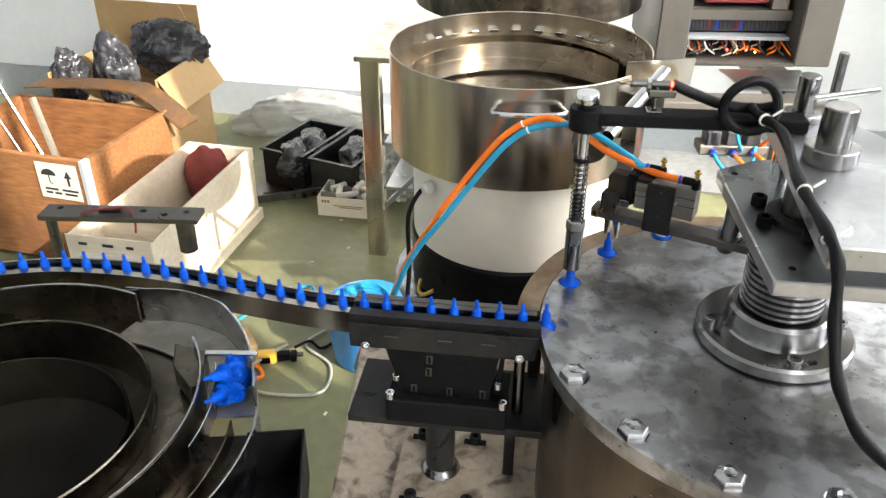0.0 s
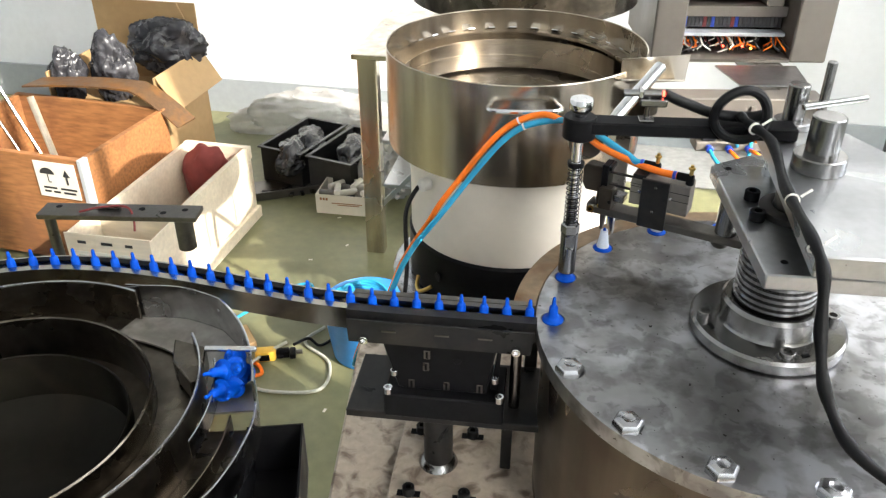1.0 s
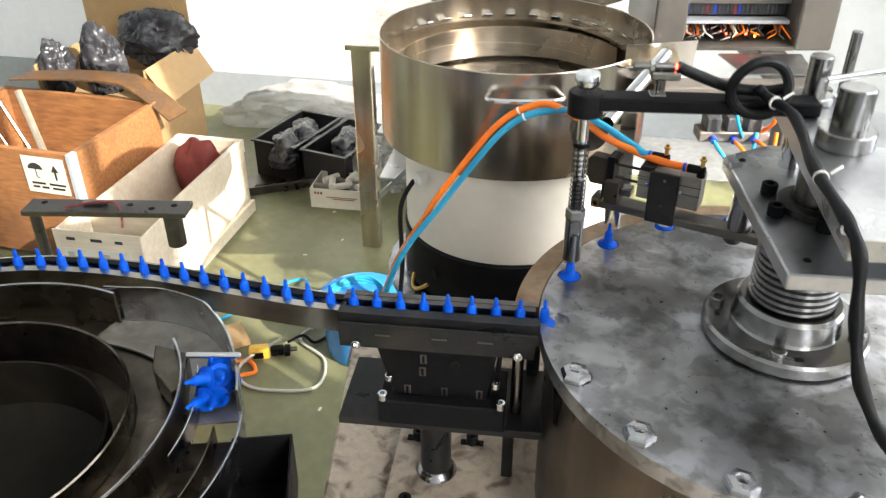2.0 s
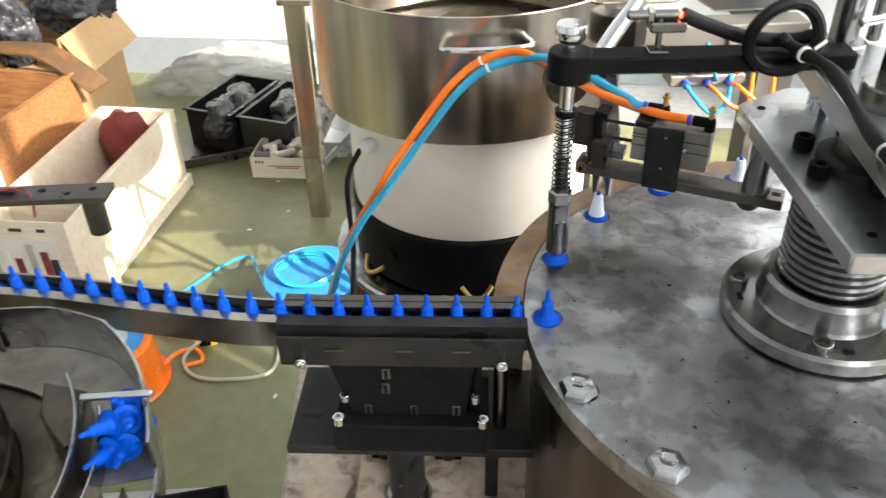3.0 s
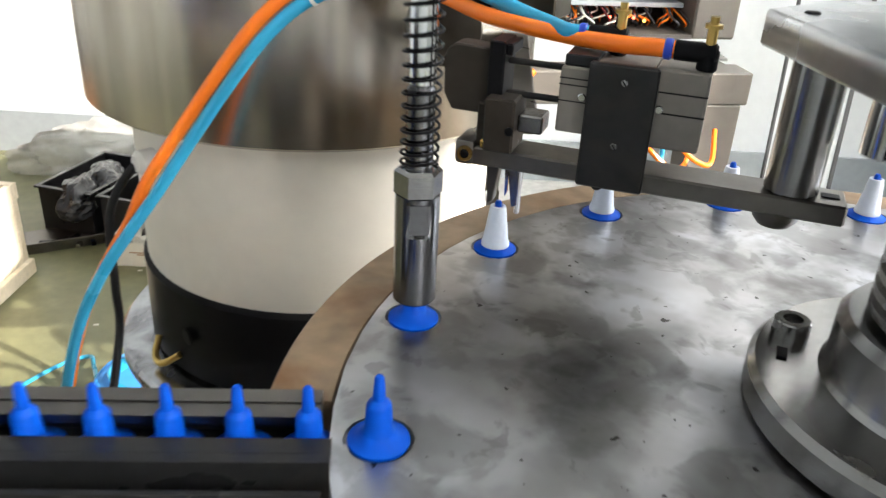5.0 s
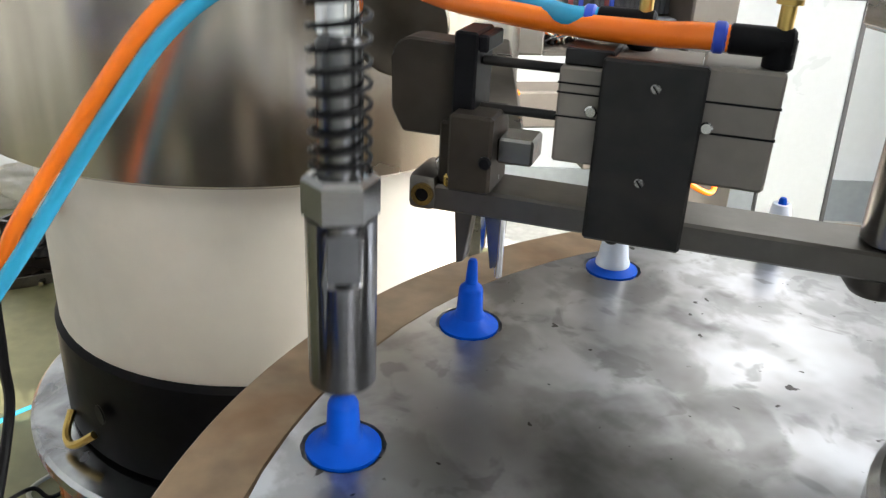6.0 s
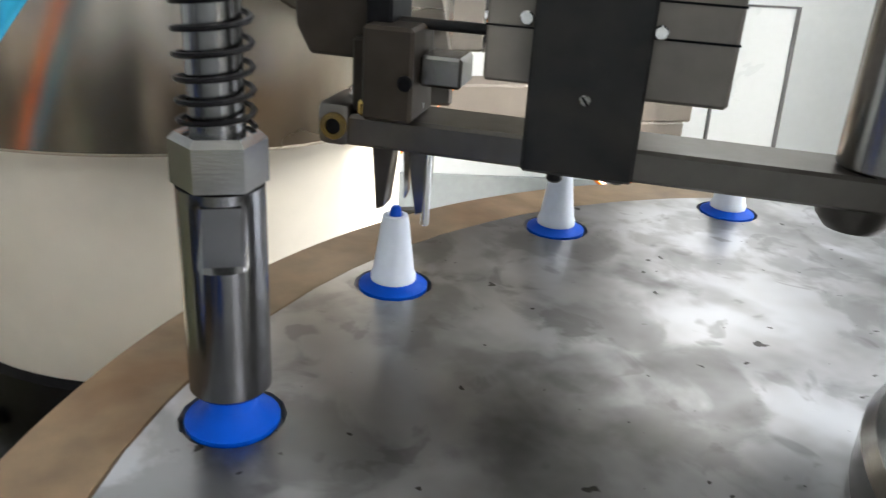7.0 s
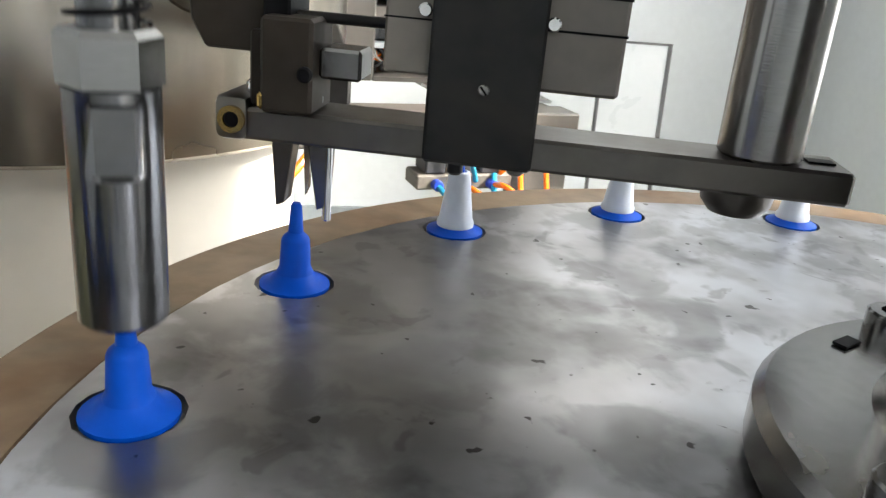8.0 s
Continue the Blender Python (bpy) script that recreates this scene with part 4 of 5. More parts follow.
# ---- cap bowl in front ----
FC = Matrix.Translation((-0.600, -0.100, 0))
fbowl = thing("cap_bowl", "dark oily steel vibratory bowl with stepped spiral tracks", "feeder bowl")
LANE_A = [-40, -20, 0, 15, 28, 42, 55, 64, 70]
LANE_R = [0.190, 0.2000, 0.2010, 0.1965, 0.1950, 0.1930, 0.1790, 0.1640, 0.1585]


def lane_r(deg):
    """Radius of the outlet lane's outer wall."""
    return float(np.interp(deg, LANE_A, LANE_R))


def curved_wall(a0, a1, radius, thick, z0, z1, n=40):
    """An upright sheet along a curve of changing radius about the bowl's middle."""
    bm = bmesh.new()
    rows = []
    for i in range(n + 1):
        a = a0 + (a1 - a0) * i / n
        r = radius(a)
        c, s = math.cos(radians(a)), math.sin(radians(a))
        rows.append([bm.verts.new(FC @ Vector((q * c, q * s, z))) for q, z in ((r, z0), (r, z1 - 0.0004), (r - thick * 0.5, z1), (r - thick, z1 - 0.0004), (r - thick, z0))])
    for a, b in zip(rows, rows[1:]):
        for k in range(5):
            bm.faces.new((a[k], a[(k + 1) % 5], b[(k + 1) % 5], b[k]))
    bm.faces.new(rows[0]), bm.faces.new(rows[-1][::-1])
    return bm


def curved_shelf(a0, a1, rin, rout, z, thick=0.003, n=30):
    bm = bmesh.new()
    rows = []
    for i in range(n + 1):
        a = a0 + (a1 - a0) * i / n
        c, s = math.cos(radians(a)), math.sin(radians(a))
        rows.append([bm.verts.new(FC @ Vector((q * c, q * s, w))) for q, w in ((rin(a), z), (rout(a), z), (rout(a), z - thick), (rin(a), z - thick))])
    for a, b in zip(rows, rows[1:]):
        for k in range(4):
            bm.faces.new((a[k], a[(k + 1) % 4], b[(k + 1) % 4], b[k]))
    bm.faces.new(rows[0]), bm.faces.new(rows[-1][::-1])
    return bm


R1 = 0.1575
part("shell", lathe([(0.115, 0.74), (0.130, 0.765), (0.150, 0.80), (R1 - 0.001, 0.845), (R1 - 0.001, 0.8615)], 96, FC), "bowl", fbowl)
part("outer_wall", curved_wall(66, 392, lambda a: R1, 0.002, 0.845, 0.897, 110), "bowl", fbowl)
part("wall_edge", tube([FC @ Vector(((R1 - 0.001) * math.cos(radians(a)), (R1 - 0.001) * math.sin(radians(a)), 0.8978)) for a in np.linspace(66, 392, 90)], 0.0012, 6, 1, False), "polish", fbowl)
part("upper_track", curved_shelf(66, 426, lambda a: 0.1195, lambda a: R1 - 0.0025, 0.8640, 0.003, 90), "bowl", fbowl)
part("track_wall", lathe([(0.1170, 0.840), (0.1190, 0.840), (0.1190, 0.8850), (0.1180, 0.8862), (0.1170, 0.8850)], 96, FC, closed=True), "bowl", fbowl)
part("middle_track", lathe([(0.1170, 0.8440), (0.0985, 0.8430), (0.0985, 0.8400), (0.1170, 0.8405)], 96, FC, closed=True), "bowl", fbowl)
# inner wall and floor: oil plus shade put into the colour
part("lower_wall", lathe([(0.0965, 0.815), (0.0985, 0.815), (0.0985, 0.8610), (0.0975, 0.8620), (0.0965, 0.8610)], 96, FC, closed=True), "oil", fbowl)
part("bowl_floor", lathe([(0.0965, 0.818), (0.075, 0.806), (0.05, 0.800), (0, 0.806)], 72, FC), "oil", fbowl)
part("drive_base", lathe([(0, 0.701), (0.12, 0.701), (0.12, 0.735), (0.114, 0.7395), (0, 0.7395)], 48, FC), "blackbase", fbowl)
# outlet lane: dull shelf between the bowl's wall and an outer sheet
part("lane_shelf", curved_shelf(8, 68, lambda a: R1 + 0.0005 if a < 33 else 0.1500 - 0.0007 * (a - 33), lambda a: lane_r(a) - 0.002, 0.8675, 0.002), "shelf", fbowl)
part("lane_wall", curved_wall(6, 70, lane_r, 0.0018, 0.860, 0.9020, 48), "polish", fbowl)
part("lane_guide", curved_wall(-9, 24, lambda a: 0.1630 + 0.00015 * (a + 9), 0.0016, 0.8676, 0.8850, 24), "polish", fbowl)
part("outlet_wall", curved_wall(-44, 5.5, lambda a: lane_r(a) + 0.0005, 0.0018, 0.853, 0.8830, 30), "polish", fbowl)
part("outlet_lip", curved_wall(-44, 5.5, lambda a: 0.1790, 0.0016, 0.853, 0.8710, 30), "bowl", fbowl)
part("outlet_floor", curved_shelf(-44, 5.5, lambda a: R1 + 0.0005, lambda a: lane_r(a) - 0.0015, 0.8550, 0.002), "bowl", fbowl)
part("baffle", prism([(-0.485, -0.012), (-0.456, -0.022), (-0.448, -0.062), (-0.456, -0.066), (-0.478, -0.040)], 0.868, 0.8885, 0.001), "bowl", fbowl)
part("cross_rod", cyl(0.0024, 0, 0.041, 14, align((-0.4480, -0.0455, 0.9050), (-0.4075, -0.0455, 0.9055))), "chrome", fbowl)
stand = thing("bowl_stand", "grey steel pedestal under the cap bowl", "stand")
part("pedestal", box((-0.72, -0.22, 0.0), (-0.48, 0.02, 0.68), None, 0.004), "cabinet", stand)
part("top_plate", box((-0.77, -0.26, 0.68), (-0.43, 0.06, 0.70), None, 0.003), "plate", stand)
tray = thing("reject_tray", "black sheet metal tray beside the cap bowl", "tray")
TRM = Matrix.Translation((-0.386, -0.120, 0)) @ Matrix.Rotation(radians(8), 4, "Z")
for lo, hi in (((-0.022, -0.055, 0.800), (0.022, 0.050, 0.802)), ((-0.022, -0.055, 0.802), (-0.0205, 0.050, 0.850)), ((0.0205, -0.055, 0.802), (0.022, 0.050, 0.850)),
               ((-0.0205, 0.0485, 0.802), (0.0205, 0.050, 0.850)), ((-0.0205, -0.055, 0.802), (0.0205, -0.0535, 0.850))):
    part("panel", box(lo, hi, TRM), "blackbase", tray)
part("bracket", box((-0.006, -0.006, 0.70), (0.006, 0.006, 0.800), TRM, 0.001), "bar", tray)

for x, y, z, rz, ry in ((-0.4300, -0.030, 0.8775, 4.5, 62), (-0.4215, -0.040, 0.8775, 4.9, 84), (-0.4345, -0.046, 0.8770, 4.6, 80), (-0.4250, -0.058, 0.8775, 4.75, 74),
                        (-0.4335, -0.062, 0.8775, 4.4, 66), (-0.4280, -0.036, 0.8890, 4.7, 40), (-0.4245, -0.050, 0.8900, 5.2, 58), (-0.4330, -0.052, 0.8890, 4.2, 64)):
    ob = thing("nozzle_cap", "bright blue plastic cap lying in the bowl outlet", "cap", "blue nozzle caps")
    part("flange", lathe([(0, 0.001), (0.0078, 0.0), (0.0090, 0.0004), (0.0090, 0.0014), (0.0064, 0.0024), (0, 0.0024)], 20), "blue", ob)
    part("nozzle", lathe([(0.0062, 0.0025), (0.0047, 0.0044), (0.0040, 0.0060), (0.0036, 0.0130), (0.0032, 0.0140), (0.0019, 0.0152), (0.0014, 0.0220), (0, 0.0230)], 20), "blue", ob)
    ob.matrix_world = Matrix.Translation((x, y, z)) @ Matrix.Rotation(rz, 4, "Z") @ Matrix.Rotation(radians(ry), 4, "Y")

# ---- electrical cabinet and its frame behind the dial ----
stf = thing("cabinet_frame", "grey brown painted steel frame carrying the electrical cabinet", "frame")
part("cross_beam", box((-0.02, 0.78, 0.770), (0.36, 0.83, 0.812), None, 0.002), "cabinet", stf)
part("post", box((0.292, 0.78, 0.0), (0.352, 0.83, 0.770), None, 0.002), "cabinet", stf)
part("post", box((-0.02, 0.95, 0.0), (0.03, 1.00, 0.770), None, 0.002), "cabinet", stf)
part("side_beam", box((0.30, 0.83, 0.772), (0.35, 1.25, 0.810), None, 0.002), "cabinet", stf)
part("side_beam", box((-0.018, 0.83, 0.772), (0.028, 1.25, 0.810), None, 0.002), "cabinet", stf)
cab = thing("electrical_cabinet", "open grey electrical cabinet crowded with modules and wiring", "cabinet")
Y0, Y1 = 1.00, 1.24
part("side_panel", box((0.100, Y0 - 0.02, 0.812), (0.158, Y1, 1.62), None, 0.003), "cabinet", cab)
part("side_panel", box((0.362, Y0 - 0.02, 0.812), (0.430, Y1, 1.62), None, 0.003), "cabinet", cab)
part("back_panel", box((0.158, Y1 - 0.01, 0.812), (0.362, Y1, 1.62)), "cabdark", cab)
part("bottom_panel", box((0.158, Y0 - 0.02, 0.812), (0.362, Y1 - 0.01, 0.818)), "cabinet", cab)
part("top_panel", box((0.158, Y0 - 0.02, 1.60), (0.362, Y1 - 0.01, 1.62)), "cabinet", cab)
part("red_module", box((0.195, Y0 + 0.04, 0.915), (0.315, Y1 - 0.01, 1.00), None, 0.002), "plcred", cab)
part("side_module", box((0.318, Y0 + 0.03, 0.905), (0.350, Y1 - 0.01, 1.00), None, 0.002), "grey", cab)
part("paper_tag", box((0.186, Y0 + 0.037, 0.955), (0.206, Y0 + 0.039, 0.975)), "paper", cab)
part("wiring_duct", box((0.160, Y0 + 0.03, 0.885), (0.360, Y1 - 0.01, 0.905), None, 0.001), "cabinet", cab)
part("lower_duct", box((0.160, Y0 + 0.02, 0.850), (0.360, Y0 + 0.05, 0.857), None, 0.001), "panel", cab)
rng = random.Random(11)
for i in range(26):
    x = 0.163 + i * 0.0076
    part("terminal", box((x, Y0 + 0.05, 0.860), (x + 0.0066, Y0 + 0.09, 0.882 + 0.002 * rng.random())), rng.choice(["cabdark", "plcred", "cabdark", "collar", "cabdark"]), cab)
cols = ["orange", "tie", "rubber", "orange", "tie", "plcred", "cabdark", "rubber", "cabdark", "greycable"]
for i in range(56):
    x = 0.164 + 0.19 * rng.random()
    y = Y0 + 0.02 + 0.05 * rng.random()
    x2 = x + rng.uniform(-0.02, 0.02)
    part("wire", tube([(x, Y0 + 0.05, 0.852), (x + rng.uniform(-0.01, 0.01), y - 0.025, 0.840), (x2, y - 0.03, 0.828 + 0.006 * rng.random()), (x2 + 0.01, y, 0.8195)], 0.0016, 6, 4), rng.choice(cols), cab)
for i, x in enumerate((0.238, 0.252, 0.275, 0.292)):
    part("indicator", cyl(0.0024, 0, 0.003, 10, Matrix.Translation((x, Y0 + 0.0, 0.838 - 0.004 * (i % 2))) @ Matrix.Rotation(math.pi / 2, 4, "X")), "lamp_amber" if i % 2 else "lamp_red", cab)
part("drip_panel", prism([(0.215, 0.95), (0.365, 0.95), (0.352, 0.84), (0.232, 0.84)], 0.813, 0.816), "plate", cab)

valve = thing("valve_manifold", "solenoid valve block with orange and blue air tubes", "valve block")
part("block", box((0.140, 0.735, 0.735), (0.255, 0.775, 0.752), None, 0.002), "grey", valve)
part("hanger", box((0.235, 0.775, 0.735), (0.245, 0.785, 0.800), None, 0.001), "cabinet", valve)
for i in range(3):
    x = 0.150 + i * 0.033
    part("solenoid", box((x, 0.737, 0.752), (x + 0.024, 0.772, 0.776), None, 0.002), "cabdark", valve)
    part("push_fitting", cyl(0.006, 0, 0.012, 12, Matrix.Translation((x + 0.012, 0.735, 0.742)) @ Matrix.Rotation(math.pi / 2, 4, "X")), "collar", valve)
for i in range(3):
    x = 0.162 + i * 0.033
    part("loose_tube", tube([(x, 0.728, 0.742), (x + 0.004, 0.700, 0.735 + 0.006 * i), (x + 0.03, 0.690, 0.712 + 0.008 * i), (x + 0.055, 0.70, 0.722), (x + 0.07, 0.735, 0.752)], 0.0032, 8, 6), "orange" if i else "cyan", valve)
part("loose_tube", tube([(0.24, 0.74, 0.75), (0.252, 0.72, 0.78), (0.245, 0.735, 0.80)], 0.0032, 8, 6), "orange", valve)
part("loose_tube", tube([(0.05, 0.70, 0.832), (0.03, 0.69, 0.815), (0.0, 0.67, 0.785), (-0.03, 0.64, 0.765)], 0.0042, 8, 6), "orange", valve)
part("loose_tube", tube([(0.21, 0.735, 0.745), (0.195, 0.715, 0.77), (0.185, 0.72, 0.80), (0.19, 0.74, 0.80)], 0.003, 8, 6), "cyan", valve)

# dish of the part hopper over the bowl, on thin legs
hop = thing("part_hopper", "shallow round steel hopper dish on thin legs", "hopper")
HC = Matrix.Translation((-0.155, 0.86, 0))
part("dish", lathe([(0, 0.945), (0.10, 0.947), (0.175, 0.957), (0.190, 0.964), (0.190, 1.02), (0.187, 1.02), (0.187, 0.967), (0.17, 0.961), (0, 0.950)], 64, HC), "bowl", hop)
for a in (270, 90, 228, 312):
    x, y = 0.165 * math.cos(radians(a)), 0.165 * math.sin(radians(a))
    part("leg", cyl(0.004, 0.702, 0.954, 12, HC @ Matrix.Translation((x, y, 0))), "bar", hop)
    part("leg_nut", hexhead(0.008, 0.944, 0.950, HC @ Matrix.Translation((x, y, 0))), "steel", hop)
for lo, hi in (((-0.34, 0.695, 0.690), (0.02, 0.705, 0.702)), ((-0.34, 1.015, 0.690), (0.02, 1.025, 0.702)), ((-0.165, 0.705, 0.690), (-0.145, 1.015, 0.702))):
    part("stand_bar", box(lo, hi), "bar", hop)
for x, y in ((-0.335, 0.70), (0.015, 0.70), (-0.335, 1.02), (0.015, 1.02)):
    part("stand_leg", box((x - 0.006, y - 0.006, 0), (x + 0.006, y + 0.006, 0.690)), "bar", hop)

# stainless frame left of the bowl
rack = thing("steel_rack", "stainless square tube rack with a shelf", "rack")
RM = Matrix.Translation((-0.552, 1.60, 0)) @ Matrix.Rotation(radians(-8), 4, "Z")
for x, y in ((0.0, 0.0), (0.50, 0.0), (0.0, 0.42), (0.50, 0.42)):
    part("post", box((x, y, 0.0), (x + 0.055, y + 0.04, 0.615), RM, 0.003), "brushed", rack)
part("top", box((-0.012, -0.012, 0.615), (0.567, 0.472, 0.630), RM, 0.002), "brushed", rack)
for z in (0.22, 0.36):
    part("shelf", box((0.056, 0.02, z), (0.499, 0.44, z + 0.012), RM, 0.002), "plate", rack)
part("shelf_box", box((0.08, 0.05, 0.372), (0.30, 0.30, 0.47), RM, 0.004), "binblack", rack)
part("diagonal_brace", box((0.056, 0.0, 0), (0.070, 0.012, 0.36), RM @ Matrix.Translation((0.0, 0.02, 0.2)) @ Matrix.Rotation(radians(42), 4, "Y"), 0.001), "plate", rack)

# white panel leaning on the wall
pan = thing("leaning_panel", "white panel in a dark thin frame leaning at the wall", "panel", at=Matrix.Translation((1.060, 1.825, 0)) @ Matrix.Rotation(radians(-10), 4, "Z") @ Matrix.Rotation(radians(-4), 4, "X"))
part("board", box((0.006, 0, 0.006), (0.190, 0.010, 0.789)), "panel", pan)
for lo, hi in (((0, -0.002, 0), (0.006, 0.012, 0.795)), ((0.190, -0.002, 0), (0.202, 0.012, 0.795)), ((0.006, -0.002, 0.789), (0.190, 0.012, 0.795)), ((0.006, -0.002, 0), (0.190, 0.012, 0.006))):
    part("edge_strip", box(lo, hi), "cabdark", pan)

# ---- crates and clutter on the floor ----
def crate(name, label, m, w, d, h, mat, matin, t=0.016, rim=True):
    c = thing(name, label, "crate", at=m)
    part("bottom_board", box((0.0, 0.0, 0.02), (w, d, 0.032)), mat, c)
    part("front_board", box((0.0, 0.0, 0.032), (w, t, h), None, 0.001), mat, c)
    part("back_board", box((0.0, d - t, 0.032), (w, d, h), None, 0.001), matin, c)
    part("side_board", box((0.0, t, 0.032), (t, d - t, h - 0.002), None, 0.001), matin, c)
    part("side_board", box((w - t, t, 0.032), (w, d - t, h - 0.002), None, 0.001), mat, c)
    for x in (0.004, w - 0.044):
        part("skid", box((x, 0.01, 0.0), (x + 0.04, d - 0.01, 0.02)), mat, c)
    return c


CA = Matrix.Translation((-1.315, 1.465, 0)) @ Matrix.Rotation(radians(-14), 4, "Z") @ Matrix.Translation((-0.56, 0, 0))
ca = crate("plywood_crate", "open orange brown plywood crate with a shipping label", CA, 0.56, 0.42, 0.36, "ply", "ply", 0.018)
part("corner_strip", box((0.548, -0.003, 0.032), (0.5625, 0.028, 0.361), None, 0.001), "panel", ca)
lab = part("shipping_label", box((0.40, -0.0035, 0.235), (0.535, -0.001, 0.345)), "paper", ca, "white paper shipping label with umbrella and arrow marks")
def label_mark(bm):
    return part("printed_mark", bm, "ink", lab)
RX = Matrix.Rotation(math.pi / 2, 4, "X")
umb = [(0.024 * math.cos(a), 0.019 * math.sin(a)) for a in np.linspace(0, math.pi, 13)]
label_mark(prism(umb, 0.0038, 0.0046, 0, Matrix.Translation((0.440, 0, 0.308)) @ RX))
label_mark(box((0.4388, -0.0046, 0.284), (0.4412, -0.0038, 0.308)))
label_mark(box((0.4412, -0.0046, 0.282), (0.449, -0.0038, 0.2845)))
label_mark(prism([(-0.012, 0.0), (0.012, 0.0), (0, 0.022)], 0.0038, 0.0046, 0, Matrix.Translation((0.503, 0, 0.304)) @ RX))
label_mark(box((0.500, -0.0046, 0.280), (0.506, -0.0038, 0.304)))
for x0, x1, z in ((0.418, 0.462, 0.262), (0.475, 0.528, 0.262), (0.418, 0.440, 0.250), (0.448, 0.470, 0.250), (0.482, 0.522, 0.250)):
    label_mark(box((x0, -0.0046, z), (x1, -0.0038, z + 0.006)))

CB = Matrix.Translation((-1.262, 1.385, 0)) @ Matrix.Rotation(radians(-11), 4, "Z")
cb = crate("pale_crate", "long narrow pale plywood crate standing in sunlight", CB, 0.225, 0.50, 0.25, "pine", "pine", 0.016)
part("base_rail", box((0.2255, 0.0, 0.0), (0.2405, 0.50, 0.04), None, 0.002), "pine", cb)
# brown sheets added inside: the crate's inner shade put into their colour
part("side_shade_sheet", box((0.2045, 0.0165, 0.033), (0.2085, 0.4835, 0.2455)), "ply", cb, "added brown sheet standing in for shade inside the crate")
part("bottom_shade_sheet", box((0.0165, 0.0165, 0.0325), (0.2040, 0.4835, 0.0365)), "ply", cb)
for x0, x1, y0 in ((0.0, 0.225, -0.0085), (0.0, 0.225, 0.5005)):
    part("end_batten", box((x0, y0, 0.205), (x1, y0 + 0.008, 0.248), None, 0.001), "pine", cb)
rug = thing("red_cloth", "dark red cloth bundled inside the pale crate", "cloth")
bm = bmesh.new()
bmesh.ops.create_icosphere(bm, subdivisions=4, radius=1)
for v in bm.verts:
    n = noise.noise(v.co * 1.6) * 0.3 - abs(noise.noise(v.co * 3)) * 0.15
    v.co = Vector((v.co.x * 0.088, v.co.y * 0.050, v.co.z * 0.125)) * (1 + n * 0.7)
part("fold", bm, "red", rug)
rug.matrix_world = CB @ Matrix.Translation((0.108, 0.432, 0.150))

# low shelf carton with dried writing in front of the crates
scn = thing("open_carton", "small open printed carton of parts", "carton", at=Matrix.Translation((-1.255, 1.185, 0)) @ Matrix.Rotation(radians(-9), 4, "Z"))
for lo, hi in (((0, 0, 0.0), (0.235, 0.004, 0.295)), ((0, 0.146, 0.0), (0.235, 0.15, 0.285)), ((0, 0.004, 0.0), (0.004, 0.146, 0.29)), ((0.231, 0.004, 0.0), (0.235, 0.146, 0.29)), ((0.004, 0.004, 0.0), (0.231, 0.146, 0.004))):
    part("board", box(lo, hi, None, 0.001), "pine", scn)
for x0, x1 in ((0.035, 0.058), (0.10, 0.13), (0.165, 0.185)):
    part("writing_bar", box((x0, -0.0014, 0.268), (x1, -0.0004, 0.276)), "ink", scn)
part("picture_panel", box((0.02, -0.0014, 0.12), (0.20, -0.0004, 0.245)), "paper", scn)
for k, (x, c) in enumerate(((0.03, "greycable"), (0.06, "paper"), (0.09, "plcred"), (0.125, "greycable"), (0.155, "plcred"), (0.175, "ink"))):
    part("picture_bar", box((x, -0.0022, 0.14), (x + 0.018, -0.0015, 0.235 - 0.02 * (k % 3))), c, scn)

# flat bar on a round leg
fb = thing("flat_bar_bracket", "flat drilled steel bar on a round steel leg", "bracket")
FB = Matrix.Translation((-1.045, 0.757, 0)) @ Matrix.Rotation(radians(-0.5), 4, "Z")
part("flat_bar", box((0.0, -0.005, 0.572), (0.30, 0.045, 0.582), FB, 0.001), "bar", fb)
for x, y in ((0.03, 0.030), (0.19, 0.026), (0.235, 0.012), (0.272, 0.025)):
    part("hole", cyl(0.006, 0.5822, 0.5826, 14, FB @ Matrix.Translation((x, y, 0))), "black", fb)
part("stub_leg", cyl(0.017, 0.505, 0.572, 24, FB @ Matrix.Translation((0.268, 0.018, 0))), "bar", fb)
part("leg", cyl(0.010, 0.0, 0.572, 20, FB @ Matrix.Translation((0.012, 0.018, 0))), "bar", fb)
part("clip", box((0.105, 0.018, 0.5826), (0.150, 0.032, 0.590), FB, 0.002), "steel", fb)
part("wire", tube([FB @ Vector(p) for p in ((0.08, 0.005, 0.585), (0.12, 0.012, 0.592), (0.165, 0.018, 0.590), (0.182, 0.0, 0.575), (0.185, -0.012, 0.555))], 0.0022, 8), "plcred", fb)

# upright flap carton with black film
CT = Matrix.Translation((-1.665, 2.03, 0)) @ Matrix.Rotation(radians(-10), 4, "Z")
ct = thing("large_carton", "open brown cardboard carton with a raised back flap", "carton", at=CT)
for lo, hi in (((0, 0, 0.0), (0.40, 0.006, 0.30)), ((0, 0.34, 0.0), (0.40, 0.346, 0.585)), ((0, 0.006, 0.0), (0.006, 0.34, 0.42)), ((0.394, 0.006, 0.0), (0.40, 0.34, 0.425)), ((0.006, 0.006, 0.30), (0.394, 0.34, 0.306))):
    part("board", box(lo, hi, None, 0.001), "card", ct)
part("side_flap", box((0.0, 0.01, 0.0), (0.13, 0.335, 0.005), Matrix.Translation((0.398, 0, 0.425)) @ Matrix.Rotation(radians(58), 4, "Y"), 0.001), "card", ct)
